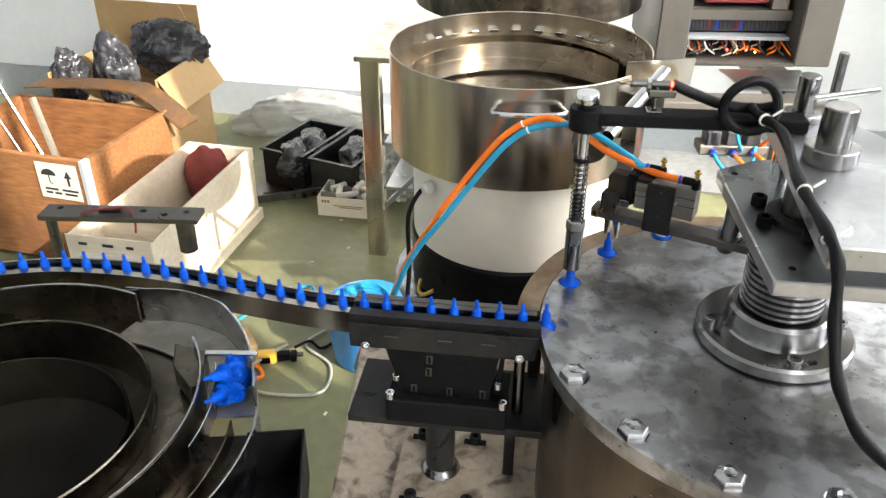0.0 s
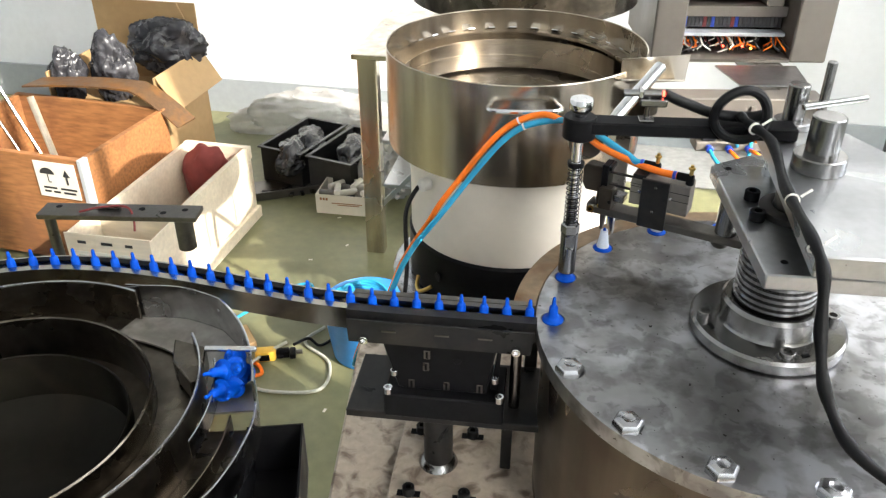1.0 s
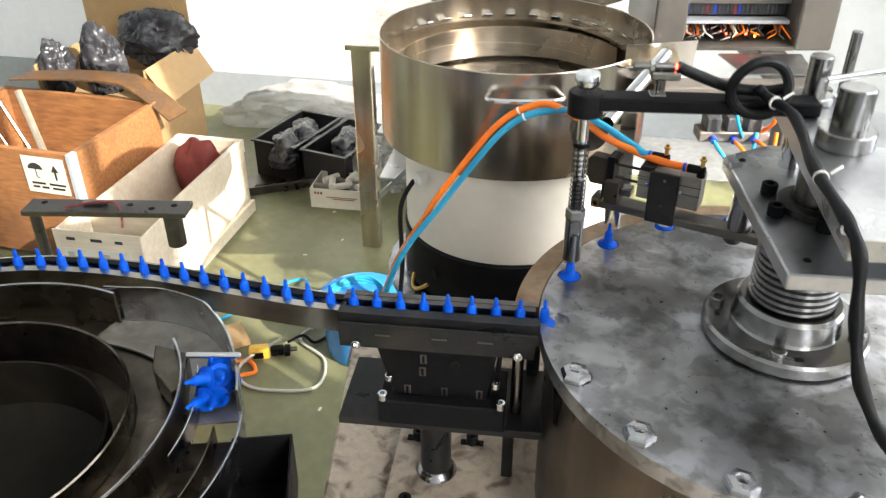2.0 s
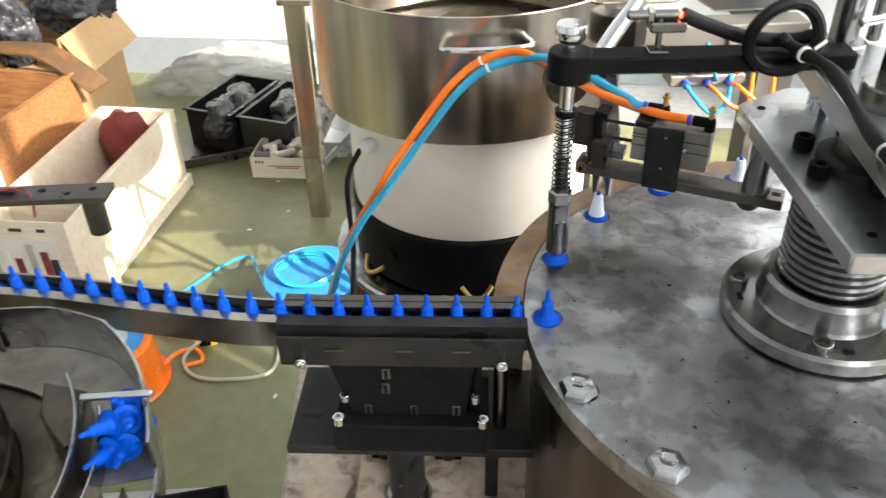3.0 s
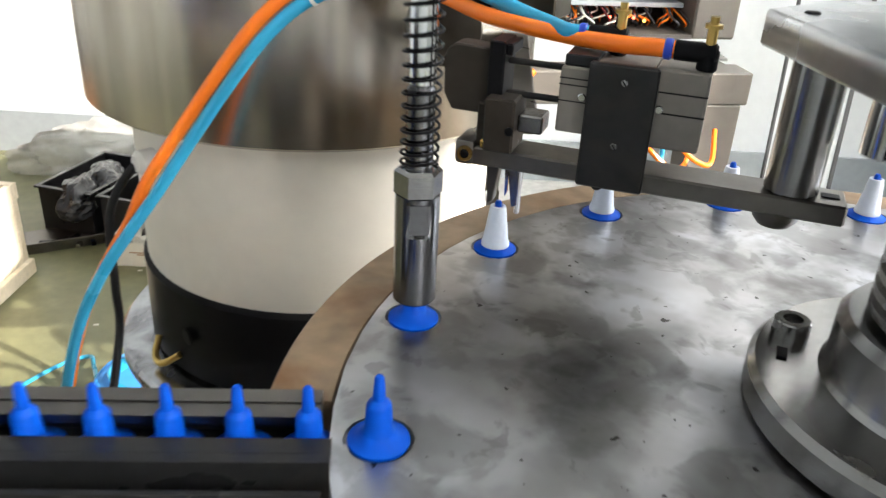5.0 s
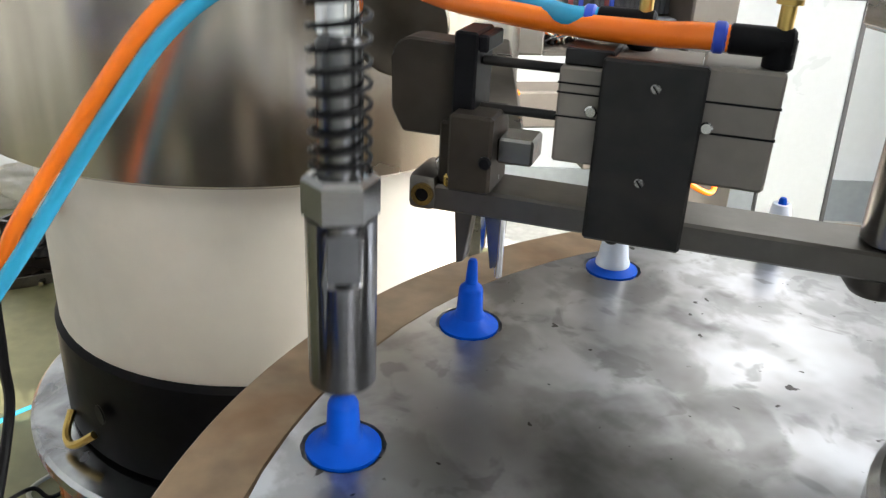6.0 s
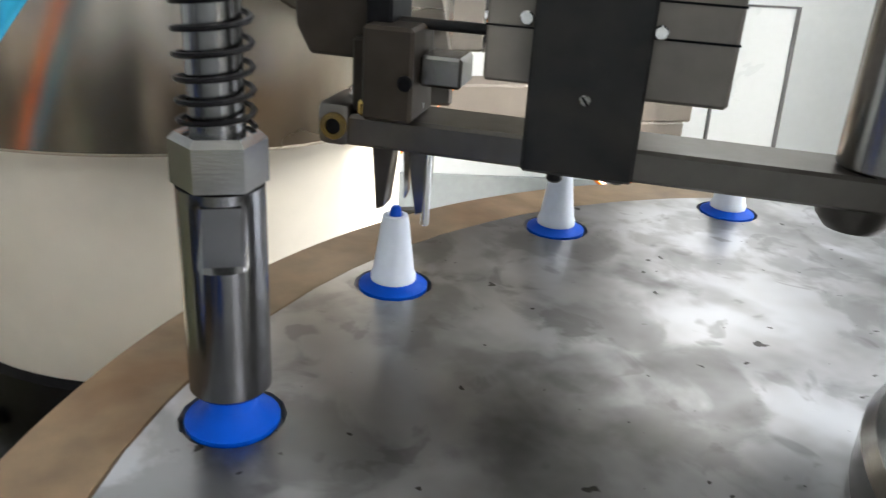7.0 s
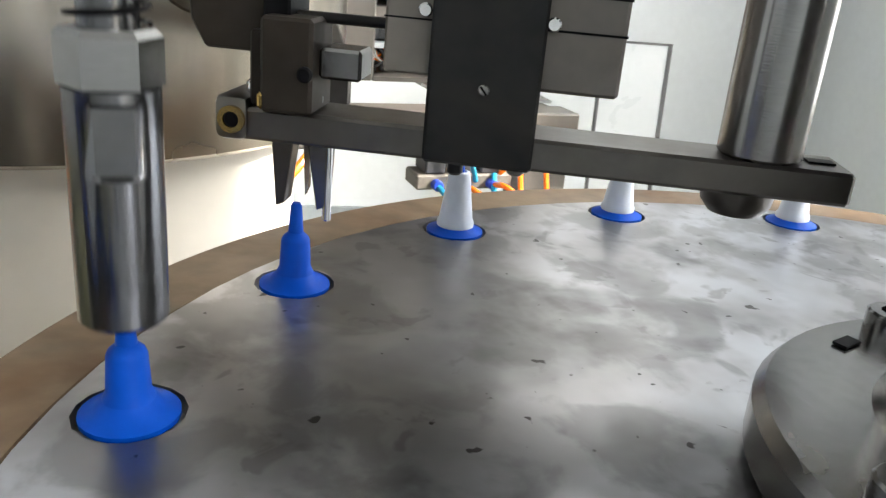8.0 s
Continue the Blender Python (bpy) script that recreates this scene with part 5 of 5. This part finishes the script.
part("corner_flap", prism([(0.0, 0.0), (0.115, 0.0), (0.05, 0.16)], 0.0, 0.005, 0, Matrix.Translation((0.285, 0.337, 0.425)) @ Matrix.Rotation(math.pi / 2, 4, "X")), "card", ct)
bw = thing("warped_board", "warped brown hardboard sheet across the crates", "board")
bm = bmesh.new()
rows = []
for i in range(15):
    f = i / 14
    row = []
    for g in (0.0, 1.0):
        z = 0.405 + 0.018 * math.sin(f * 3.0) - 0.17 * max(0, f - 0.72) ** 1.3 * 3
        p = Vector((-1.70 + 0.53 * f + 0.03 * g, 1.94 - 0.10 * f + 0.085 * g, z))
        row.append((p, p + Vector((0, 0, -0.006))))
    rows.append([bm.verts.new(q) for q in (row[0][0], row[1][0], row[1][1], row[0][1])])
for a, b in zip(rows, rows[1:]):
    for k in range(4):
        bm.faces.new((a[k], a[(k + 1) % 4], b[(k + 1) % 4], b[k]))
bm.faces.new(rows[0]), bm.faces.new(rows[-1][::-1])
part("sheet", bm, "oldboard", bw)


def film_heap(name, label, at, size, mat, seed, rough=0.5):
    ob = thing(name, label, "plastic film", at=at)
    bm = bmesh.new()
    bmesh.ops.create_icosphere(bm, subdivisions=5, radius=1)
    off = Vector((seed * 3.1, seed * 1.7, seed))
    for v in bm.verts:
        c = v.co + off
        n = 0.40 * noise.noise(c * 1.4) - rough * (0.84 * abs(noise.noise(c * 2.8)) + 0.44 * abs(noise.noise(c * 6.5)) + 0.10 * abs(noise.noise(c * 14))) + 0.22
        v.co = Vector((v.co.x * size[0], v.co.y * size[1], v.co.z * size[2])) * (1 + n)
    link("film", bm, mat, ob, smooth=60)
    if mat == "clear":
        bm = bmesh.new()
        bmesh.ops.create_icosphere(bm, subdivisions=4, radius=1)
        for v in bm.verts:
            n = 0.5 * noise.noise(v.co * 1.7 + off) - 0.3 * abs(noise.noise(v.co * 4 + off))
            v.co = Vector((v.co.x * size[0] * 0.4 + size[0] * 0.3, v.co.y * size[1] * 0.7 - size[1] * 0.5, v.co.z * size[2] * 0.45 - size[2] * 0.3)) * (1 + n)
        link("loose_fold", bm, mat, ob, smooth=60)
    return ob


film_heap("black_film", "crumpled black plastic film lying on the carton", CT @ Matrix.Translation((0.315, 0.255, 0.455)), (0.115, 0.07, 0.085), "bag", 1, 0.36)
film_heap("black_film", "crumpled black plastic film lying on the carton", CT @ Matrix.Translation((0.185, 0.12, 0.40)), (0.070, 0.06, 0.105), "bag", 2, 0.36)
film_heap("black_film", "torn black and clear plastic film", CT @ Matrix.Translation((0.045, 0.06, 0.385)), (0.050, 0.05, 0.085), "bag", 3, 0.36)
film_heap("clear_film", "crumpled clear plastic film against the wall", Matrix.Translation((-0.85, 2.55, 0.06)), (0.30, 0.05, 0.10), "clear", 5, 0.4)
film_heap("clear_film", "crumpled clear plastic film beside the bins", Matrix.Translation((-0.52, 2.05, 0.09)), (0.09, 0.10, 0.10), "clear", 6)

# poles leaning in the crate
for k, (x0, y0, x1, y1, z1, r, mt) in enumerate(((-1.42, 1.62, -1.75, 1.78, 0.68, 0.006, "steel"), (-1.50, 1.66, -1.80, 1.80, 0.55, 0.005, "steel"), (-1.46, 1.66, -1.60, 1.80, 0.42, 0.011, "pine"), (-1.58, 1.60, -1.90, 1.72, 0.50, 0.006, "steel"))):
    ob = thing("pole", "thin pole leaning inside the plywood crate", "pole", "poles in the crate")
    part("tube", tube([(x0, y0, 0.035 + r), (x1, y1, z1)], r, 10, 1), mt, ob)

# black bins with film bags, steel plate and channel
def bin_box(x, y, rz, label):
    b = thing("storage_bin", label, "bin", "black bins", at=Matrix.Translation((x, y, 0.0)) @ Matrix.Rotation(radians(rz), 4, "Z"))
    w, d, h = 0.17, 0.30, 0.13
    for lo, hi in (((0, 0, 0), (w, d, 0.004)), ((0, 0, 0.004), (w, 0.004, h)), ((0, d - 0.004, 0.004), (w, d, h)), ((0, 0.004, 0.004), (0.004, d - 0.004, h)), ((w - 0.004, 0.004, 0.004), (w, d - 0.004, h))):
        part("wall", box(lo, hi), "binblack", b)
    for lo, hi in (((-0.008, -0.008, h), (w + 0.008, 0.006, h + 0.006)), ((-0.008, d - 0.006, h), (w + 0.008, d + 0.008, h + 0.006)), ((-0.008, 0.006, h), (0.006, d - 0.006, h + 0.006)), ((w - 0.006, 0.006, h), (w + 0.008, d - 0.006, h + 0.006))):
        part("rim", box(lo, hi, None, 0.001), "binblack", b)
    return b


bin_box(-0.985, 2.10, -24, "black plastic storage bin holding clear bags")
bin_box(-0.80, 2.02, -24, "black plastic storage bin holding clear bags")
for k, (x, y) in enumerate(((-0.83, 2.20), (-0.66, 2.13), (-0.87, 2.10))):
    film_heap("clear_bag", "black plastic bag of parts in a bin", Matrix.Translation((x, y, 0.10)), (0.050, 0.10, 0.045), "bag", 8 + k, 0.22)
chn = thing("steel_channel", "flat steel channel lying on the floor", "steel channel", at=Matrix.Translation((-0.985, 1.93, 0)) @ Matrix.Rotation(radians(20), 4, "Z"))
part("web", box((0, 0, 0.0), (0.30, 0.14, 0.006), None, 0.001), "bar", chn)
part("side", box((0, -0.006, 0.0), (0.30, 0.0, 0.03), None, 0.001), "bar", chn)
for k in range(6):
    o = thing("steel_offcut", "short steel offcut lying on the channel", "offcut", "offcuts")
    part("piece", box((-0.025, -0.006, 0.0065), (0.025, 0.006, 0.018), Matrix.Translation((-0.94 + 0.028 * k, 1.975 + 0.012 * (k % 3), 0)) @ Matrix.Rotation(0.5 * k, 4, "Z"), 0.001), "steel" if k % 2 else "blackbase", o)
wb = thing("parts_carton", "low white printed carton full of small parts", "carton", at=Matrix.Translation((-0.752, 1.855, 0)) @ Matrix.Rotation(radians(-8), 4, "Z"))
for lo, hi in (((0, 0, 0), (0.19, 0.003, 0.07)), ((0, 0.13, 0), (0.19, 0.133, 0.07)), ((0, 0.003, 0), (0.003, 0.13, 0.07)), ((0.187, 0.003, 0), (0.19, 0.13, 0.07)), ((0.003, 0.003, 0), (0.187, 0.13, 0.003))):
    part("board", box(lo, hi), "paper", wb)
for x0, x1, z, hh in ((0.015, 0.022, 0.05, 0.009), (0.025, 0.032, 0.05, 0.009), (0.035, 0.042, 0.05, 0.009), (0.055, 0.16, 0.040, 0.003), (0.075, 0.15, 0.034, 0.003)):
    part("print_bar", box((x0, -0.001, z), (x1, -0.0002, z + hh)), "ply", wb)
for k in range(9):
    part("small_part", cyl(0.011, -0.03, 0.03, 10, Matrix.Translation((0.03 + 0.018 * k, 0.04 + 0.05 * (k % 2), 0.058 + 0.008 * (k % 3))) @ Matrix.Rotation(0.9 * k, 4, "Z") @ Matrix.Rotation(math.pi / 2, 4, "Y")), "paper" if k % 3 else "grey", wb)

# bucket, tube coil, spool, tool and cables
bk = thing("blue_bucket", "blue translucent plastic tub with a film cover", "tub", at=Matrix.Translation((-0.490, 1.115, 0)))
part("wall", lathe([(0, 0.0), (0.088, 0.0), (0.092, 0.004), (0.110, 0.145), (0.114, 0.150), (0.110, 0.152), (0.106, 0.147), (0.088, 0.006), (0, 0.004)], 40), "bucket", bk)
part("cover", lathe([(0.112, 0.150), (0.07, 0.158), (0.03, 0.149), (0, 0.153)], 40), "bucket", bk)
for k in range(5):
    z0 = 0.153 + 0.0035 * k
    part("tube_coil", tube([(0.07 * math.cos(a) - 0.012 * k * 0.3, (0.055 + 0.003 * k) * math.sin(a), z0 + 0.004 * math.sin(3 * a + k)) for a in np.linspace(0, 6.2, 20)], 0.003, 8, 3), "cyan", bk)
tb = thing("loose_air_tube", "pale blue air tube curving over the floor", "air tube")
part("hose", tube([(-0.60, 1.12, 0.10), (-0.66, 1.30, 0.05), (-0.70, 1.40, 0.012), (-0.76, 1.37, 0.008), (-0.84, 1.27, 0.006), (-0.90, 1.20, 0.006), (-0.98, 1.18, 0.006)], 0.0045, 8), "cyan", tb)
spo = thing("tape_spool", "orange wrapped spool with a blue and white label", "spool", at=Matrix.Translation((-0.915, 0.950, 0)))
part("body", lathe([(0, 0.0), (0.092, 0.0), (0.096, 0.004), (0.090, 0.112), (0.082, 0.120), (0, 0.120)], 40), "orange", spo)
part("flange", lathe([(0.09, 0.0), (0.105, 0.0), (0.108, 0.003), (0.105, 0.007), (0.09, 0.008)], 40), "orange", spo)
part("label_disc", lathe([(0, 0.1205), (0.075, 0.1205), (0.075, 0.1220), (0, 0.1220)], 40), "bucket", spo)
part("label_ring", lathe([(0, 0.1221), (0.042, 0.1221), (0.042, 0.1230), (0, 0.1230)], 32), "panel", spo)
part("label_spot", lathe([(0, 0.1231), (0.022, 0.1231), (0.022, 0.1238), (0, 0.1238)], 24), "plcred", spo)
tl = thing("yellow_tool", "yellow and black hand tool lying on the floor", "tool", at=Matrix.Translation((-0.735, 1.070, 0)) @ Matrix.Rotation(radians(10), 4, "Z"))
part("body", box((-0.040, -0.016, 0.0), (0.012, 0.016, 0.030), None, 0.007, 2), "yellow", tl)
part("side_plate", box((-0.030, -0.0175, 0.006), (-0.004, -0.0162, 0.024), None, 0.0004), "blackbase", tl)
part("nose", box((0.0125, -0.011, 0.004), (0.046, 0.011, 0.025), None, 0.004, 2), "blackbase", tl)
part("trigger", box((0.016, -0.017, 0.008), (0.030, -0.0112, 0.018), None, 0.002), "blackbase", tl)
part("grip", box((0.046, -0.020, 0.006), (0.062, 0.014, 0.022), None, 0.004, 2), "blackbase", tl)
part("chuck", cyl(0.006, 0.062, 0.078, 14, Matrix.Translation((0, 0, 0.014)) @ Matrix.Rotation(math.pi / 2, 4, "Y")), "bar", tl)
kb = thing("small_carton", "small flattened brown carton on the floor", "carton", at=Matrix.Translation((-0.835, 1.135, 0)) @ Matrix.Rotation(radians(30), 4, "Z"))
part("carton", box((-0.035, -0.045, 0), (0.035, 0.045, 0.018), None, 0.002), "card", kb)
gc = thing("grey_cable", "pale grey cable looped on the green floor", "cable")
part("sheath", tube([(-0.62, 1.20, 0.006), (-0.66, 1.13, 0.008), (-0.585, 1.05, 0.006), (-0.590, 0.95, 0.006), (-0.69, 0.935, 0.006), (-0.76, 0.955, 0.006), (-0.79, 1.01, 0.006), (-0.76, 1.05, 0.02), (-0.70, 1.10, 0.03)], 0.0042, 10), "greycable", gc)
bc = thing("black_cable", "thin black cable on the floor", "cable")
part("sheath", tube([(-0.68, 1.09, 0.03), (-0.65, 1.13, 0.02), (-0.62, 1.12, 0.006), (-0.585, 1.16, 0.006), (-0.55, 1.24, 0.006)], 0.004, 8), "rubber", bc)
oc = thing("orange_cable", "orange cable by the spool", "cable")
part("sheath", tube([(-0.83, 0.96, 0.02), (-0.81, 1.02, 0.012), (-0.77, 1.04, 0.008), (-0.745, 1.0, 0.008), (-0.78, 0.985, 0.008)], 0.005, 8), "orange", oc)
for k in range(5):
    o = thing("paper_scrap", "small pale scrap lying on the floor", "scrap", "floor scraps")
    x, y = -0.62 + 0.05 * ((k * 7) % 5) - 0.1, 1.55 + 0.07 * k % 0.3 + 0.02 * k if k < 4 else 0.72 + 0.04 * k
    part("scrap", box((-0.006, -0.003, 0.0005), (0.006, 0.003, 0.0015), Matrix.Translation((x, y, 0)) @ Matrix.Rotation(k * 1.1, 4, "Z")), "paper", o)


# ---- caps and white sleeves ----
def cap_flange():
    return lathe([(0, 0.001), (0.0078, 0.0), (0.0090, 0.0004), (0.0090, 0.0014), (0.0064, 0.0024), (0.0047, 0.0044)], 24)


def cap_nozzle():
    return lathe([(0.0047, 0.0044), (0.0040, 0.0060), (0.0036, 0.0130), (0.0032, 0.0140), (0.0019, 0.0152), (0.0014, 0.0220), (0.0010, 0.0228), (0, 0.0230)], 24)


def sleeve_mesh():
    return lathe([(0.0050, 0.0030), (0.0059, 0.0030), (0.0059, 0.0044), (0.0054, 0.0052), (0.0043, 0.0130), (0.0036, 0.0185), (0.0032, 0.0205), (0.0022, 0.0207), (0.0019, 0.0190)], 24)


INDEX = [(1.50, 1.92), (3.50, 3.92), (5.46, 5.88), (7.40, 7.84)]      # the dial steps
FEED = [(-0.13 + 2 * k, 0.12 + 2 * k) for k in range(5)]      # the queue closes up
DROP = [0.28 + 2 * k for k in range(5)]                       # a sleeve is set on the cap


def ease(t, a, b):
    f = max(0.0, min(1.0, (t - a) / (b - a)))
    return f * f * (3 - 2 * f)


def steps_done(t):
    return sum(ease(t, a, b) for a, b in INDEX)


def feeds_done(t):
    return sum(ease(t, a, b) for a, b in FEED)


TIMES = sorted({0.0, 8.0} | {round(a + (b - a) * f, 3) for a, b in INDEX for f in (0, 0.2, 0.4, 0.6, 0.8, 1.0)}
               | {round(max(0.0, a + (b - a) * f), 3) for a, b in FEED for f in (0, 0.25, 0.5, 0.75, 1.0) if a + (b - a) * f <= 8})


def cap_pose(n, t):
    """Cap n: 0 waits at the loading place, more follow along the track, -1 and down are on the dial."""
    loaded = FEED[n][1] if 0 <= n < 5 else (-9 if n < 0 else 99)
    if t >= loaded:
        k = -1 - n + steps_done(t) if n < 0 else -1 + steps_done(t) - sum(1 for a, b in INDEX if b <= loaded)
        f = max(0.0, min(1.0, k - 4.0))
        a = station(min(k, 4.0) + 0.45 * f)
        r = RP + (0.085 + 0.012 * ((n * 5) % 4)) * f
        z = ZD - 0.0012 + 0.028 * math.sin(math.pi * min(1.0, f * 1.3)) - 0.1915 * max(0.0, f - 0.25) / 0.75
        return Matrix.Translation((r * math.cos(a) + 0.006 * ((n * 3) % 5) * f, r * math.sin(a), z + 0.0007 * f)) @ Matrix.Rotation(a, 4, "Z") @ Matrix.Rotation(radians(80) * f, 4, "Y")
    p, d = on_track((n + 1 - feeds_done(t)) * PITCH)
    return Matrix.Translation((p.x, p.y, ZD - 0.0012 - 0.0040 * ease((n + 1 - feeds_done(t)), 0.0, 0.8))) @ Matrix.Rotation(math.atan2(d.y, d.x), 4, "Z")


cap_data = None
CAPS, SLEEVES = [], []
for n in range(-9, 31):
    ob = new("nozzle_cap")
    ob.empty_display_size = 0.01
    if cap_data is None:
        cap_data = (part("flange", cap_flange(), "blue", ob).data, part("nozzle", cap_nozzle(), "blue", ob).data)
    else:
        for word, data in zip(("flange", "nozzle"), cap_data):
            new(word, data).parent = ob
    tagged(ob, "bright blue plastic nozzle cap standing upright in the %s" % ("dial" if n < 0 else "rail slot"), "cap", "blue nozzle caps")
    ob.matrix_world = cap_pose(n, 0.0)
    CAPS.append((n, ob))
sleeve_data = None
for n in range(-9, 4):
    if n == 3:
        continue
    if sleeve_data is None:
        ob = link("white_sleeve", sleeve_mesh(), "white")
        sleeve_data = ob.data
    else:
        ob = new("white_sleeve", sleeve_data)
    tagged(ob, "white translucent plastic sleeve set over a blue cap", "sleeve", "white sleeves")
    SLEEVES.append((n, ob))


def sleeve_pose(n, t):
    """The sleeve of cap n: first in the gripper's feed, then on the cap."""
    drop = -9.0 if n < -2 else DROP[n + 2]
    if t >= drop:
        return cap_pose(n, t)
    a = station(1)
    wait = Vector((RP * math.cos(a), RP * math.sin(a), ZD - 0.0012))
    return Matrix.Translation(wait + Vector((0, 0, 0.0455 * ease(drop - t, 0.0, 0.14))))


ARM_ROWS = [(0, 1.0525), (0.2, 1.039), (0.5, 1.032), (0.85, 1.0355), (1.0, 1.0418), (1.3, 1.057), (1.5, 1.0665), (1.7, 1.0745), (1.85, 1.071), (2.0, 1.0525),
            (2.2, 1.039), (2.5, 1.032), (2.8, 1.032), (3.0, 1.0405), (3.3, 1.056), (3.5, 1.0635), (3.7, 1.0735), (3.85, 1.071), (4.0, 1.054),
            (4.2, 1.039), (4.5, 1.0290), (4.8, 1.032), (5.0, 1.040), (5.3, 1.057), (5.5, 1.067), (5.7, 1.0755), (5.85, 1.071), (6.0, 1.056),
            (6.2, 1.039), (6.5, 1.030), (6.8, 1.031), (7.0, 1.039), (7.3, 1.060), (7.5, 1.0735), (7.7, 1.0765), (7.85, 1.072), (8.0, 1.0595)]
TIP_ROWS = [(0, 0.9150), (0.12, 0.9070), (1.0, 0.9070), (1.1, 0.9090), (1.3, 0.9220), (1.5, 0.9325), (1.7, 0.9405), (1.85, 0.9375), (2.0, 0.917),
            (2.12, 0.907), (2.85, 0.907), (3.0, 0.9075), (3.3, 0.921), (3.5, 0.9305), (3.7, 0.9400), (3.85, 0.9360), (4.0, 0.9205),
            (4.12, 0.907), (4.9, 0.907), (5.0, 0.908), (5.3, 0.919), (5.5, 0.928), (5.65, 0.9325), (5.8, 0.929), (5.9, 0.9240), (6.0, 0.9185),
            (6.12, 0.907), (7.0, 0.907), (7.1, 0.909), (7.2, 0.9155), (7.3, 0.922), (7.5, 0.9310), (7.65, 0.9330), (7.8, 0.9305), (7.9, 0.9258), (8.0, 0.9191)]



def slide_rows():
    """The slide draws back as each sleeve is set, and runs out again."""
    rows = [(0.0, 1.0)]
    for k in range(5):
        for t, f in ((2 * k + 0.02, 0.0), (2 * k + 0.10, 1.0), (2 * k + 0.42, 1.0), (2 * k + 0.50, 0.0)):
            if 0.05 < t < 7.98:
                rows.append((t, f))
    rows.append((8.0, 0.0))
    return [(t, Matrix.Translation((0.0195 * f, 0, 0))) for t, f in rows]


def motions():
    walk(dial, [(t, Matrix.Rotation(-steps_done(t) * STEP, 4, "Z")) for t in TIMES])
    for k, ob in PLUNGERS:
        rows = []
        for t in TIMES:
            s = (k + steps_done(t)) % NP
            low = 0.018 * (ease(s, 14.05, 14.6) + 0) if s > 8 else 0.018 * (1 - ease(s, 7.0, 8.0))
            a = station(k)
            rows.append((t, Matrix.Translation((0.1745 * math.cos(a), 0.1745 * math.sin(a), ZD - low))))
        walk(ob, rows)
    for n, ob in CAPS:
        walk(ob, [(t, cap_pose(n, t)) for t in TIMES])
    for n, ob in SLEEVES:
        times = sorted(set(TIMES) | {round(max(0, min(8, DROP[n + 2] + d)), 3) for d in (-0.14, -0.07, 0.0)} if n >= -2 else set(TIMES))
        walk(ob, [(t, sleeve_pose(n, t)) for t in times])
    walk(head, [(t, Matrix.Translation((0, 0, z - ARM_Z))) for t, z in ARM_ROWS])
    walk(slide, slide_rows())
    walk(ram, [(t, Matrix.Translation((PX, PY, z))) for t, z in TIP_ROWS])


motions()
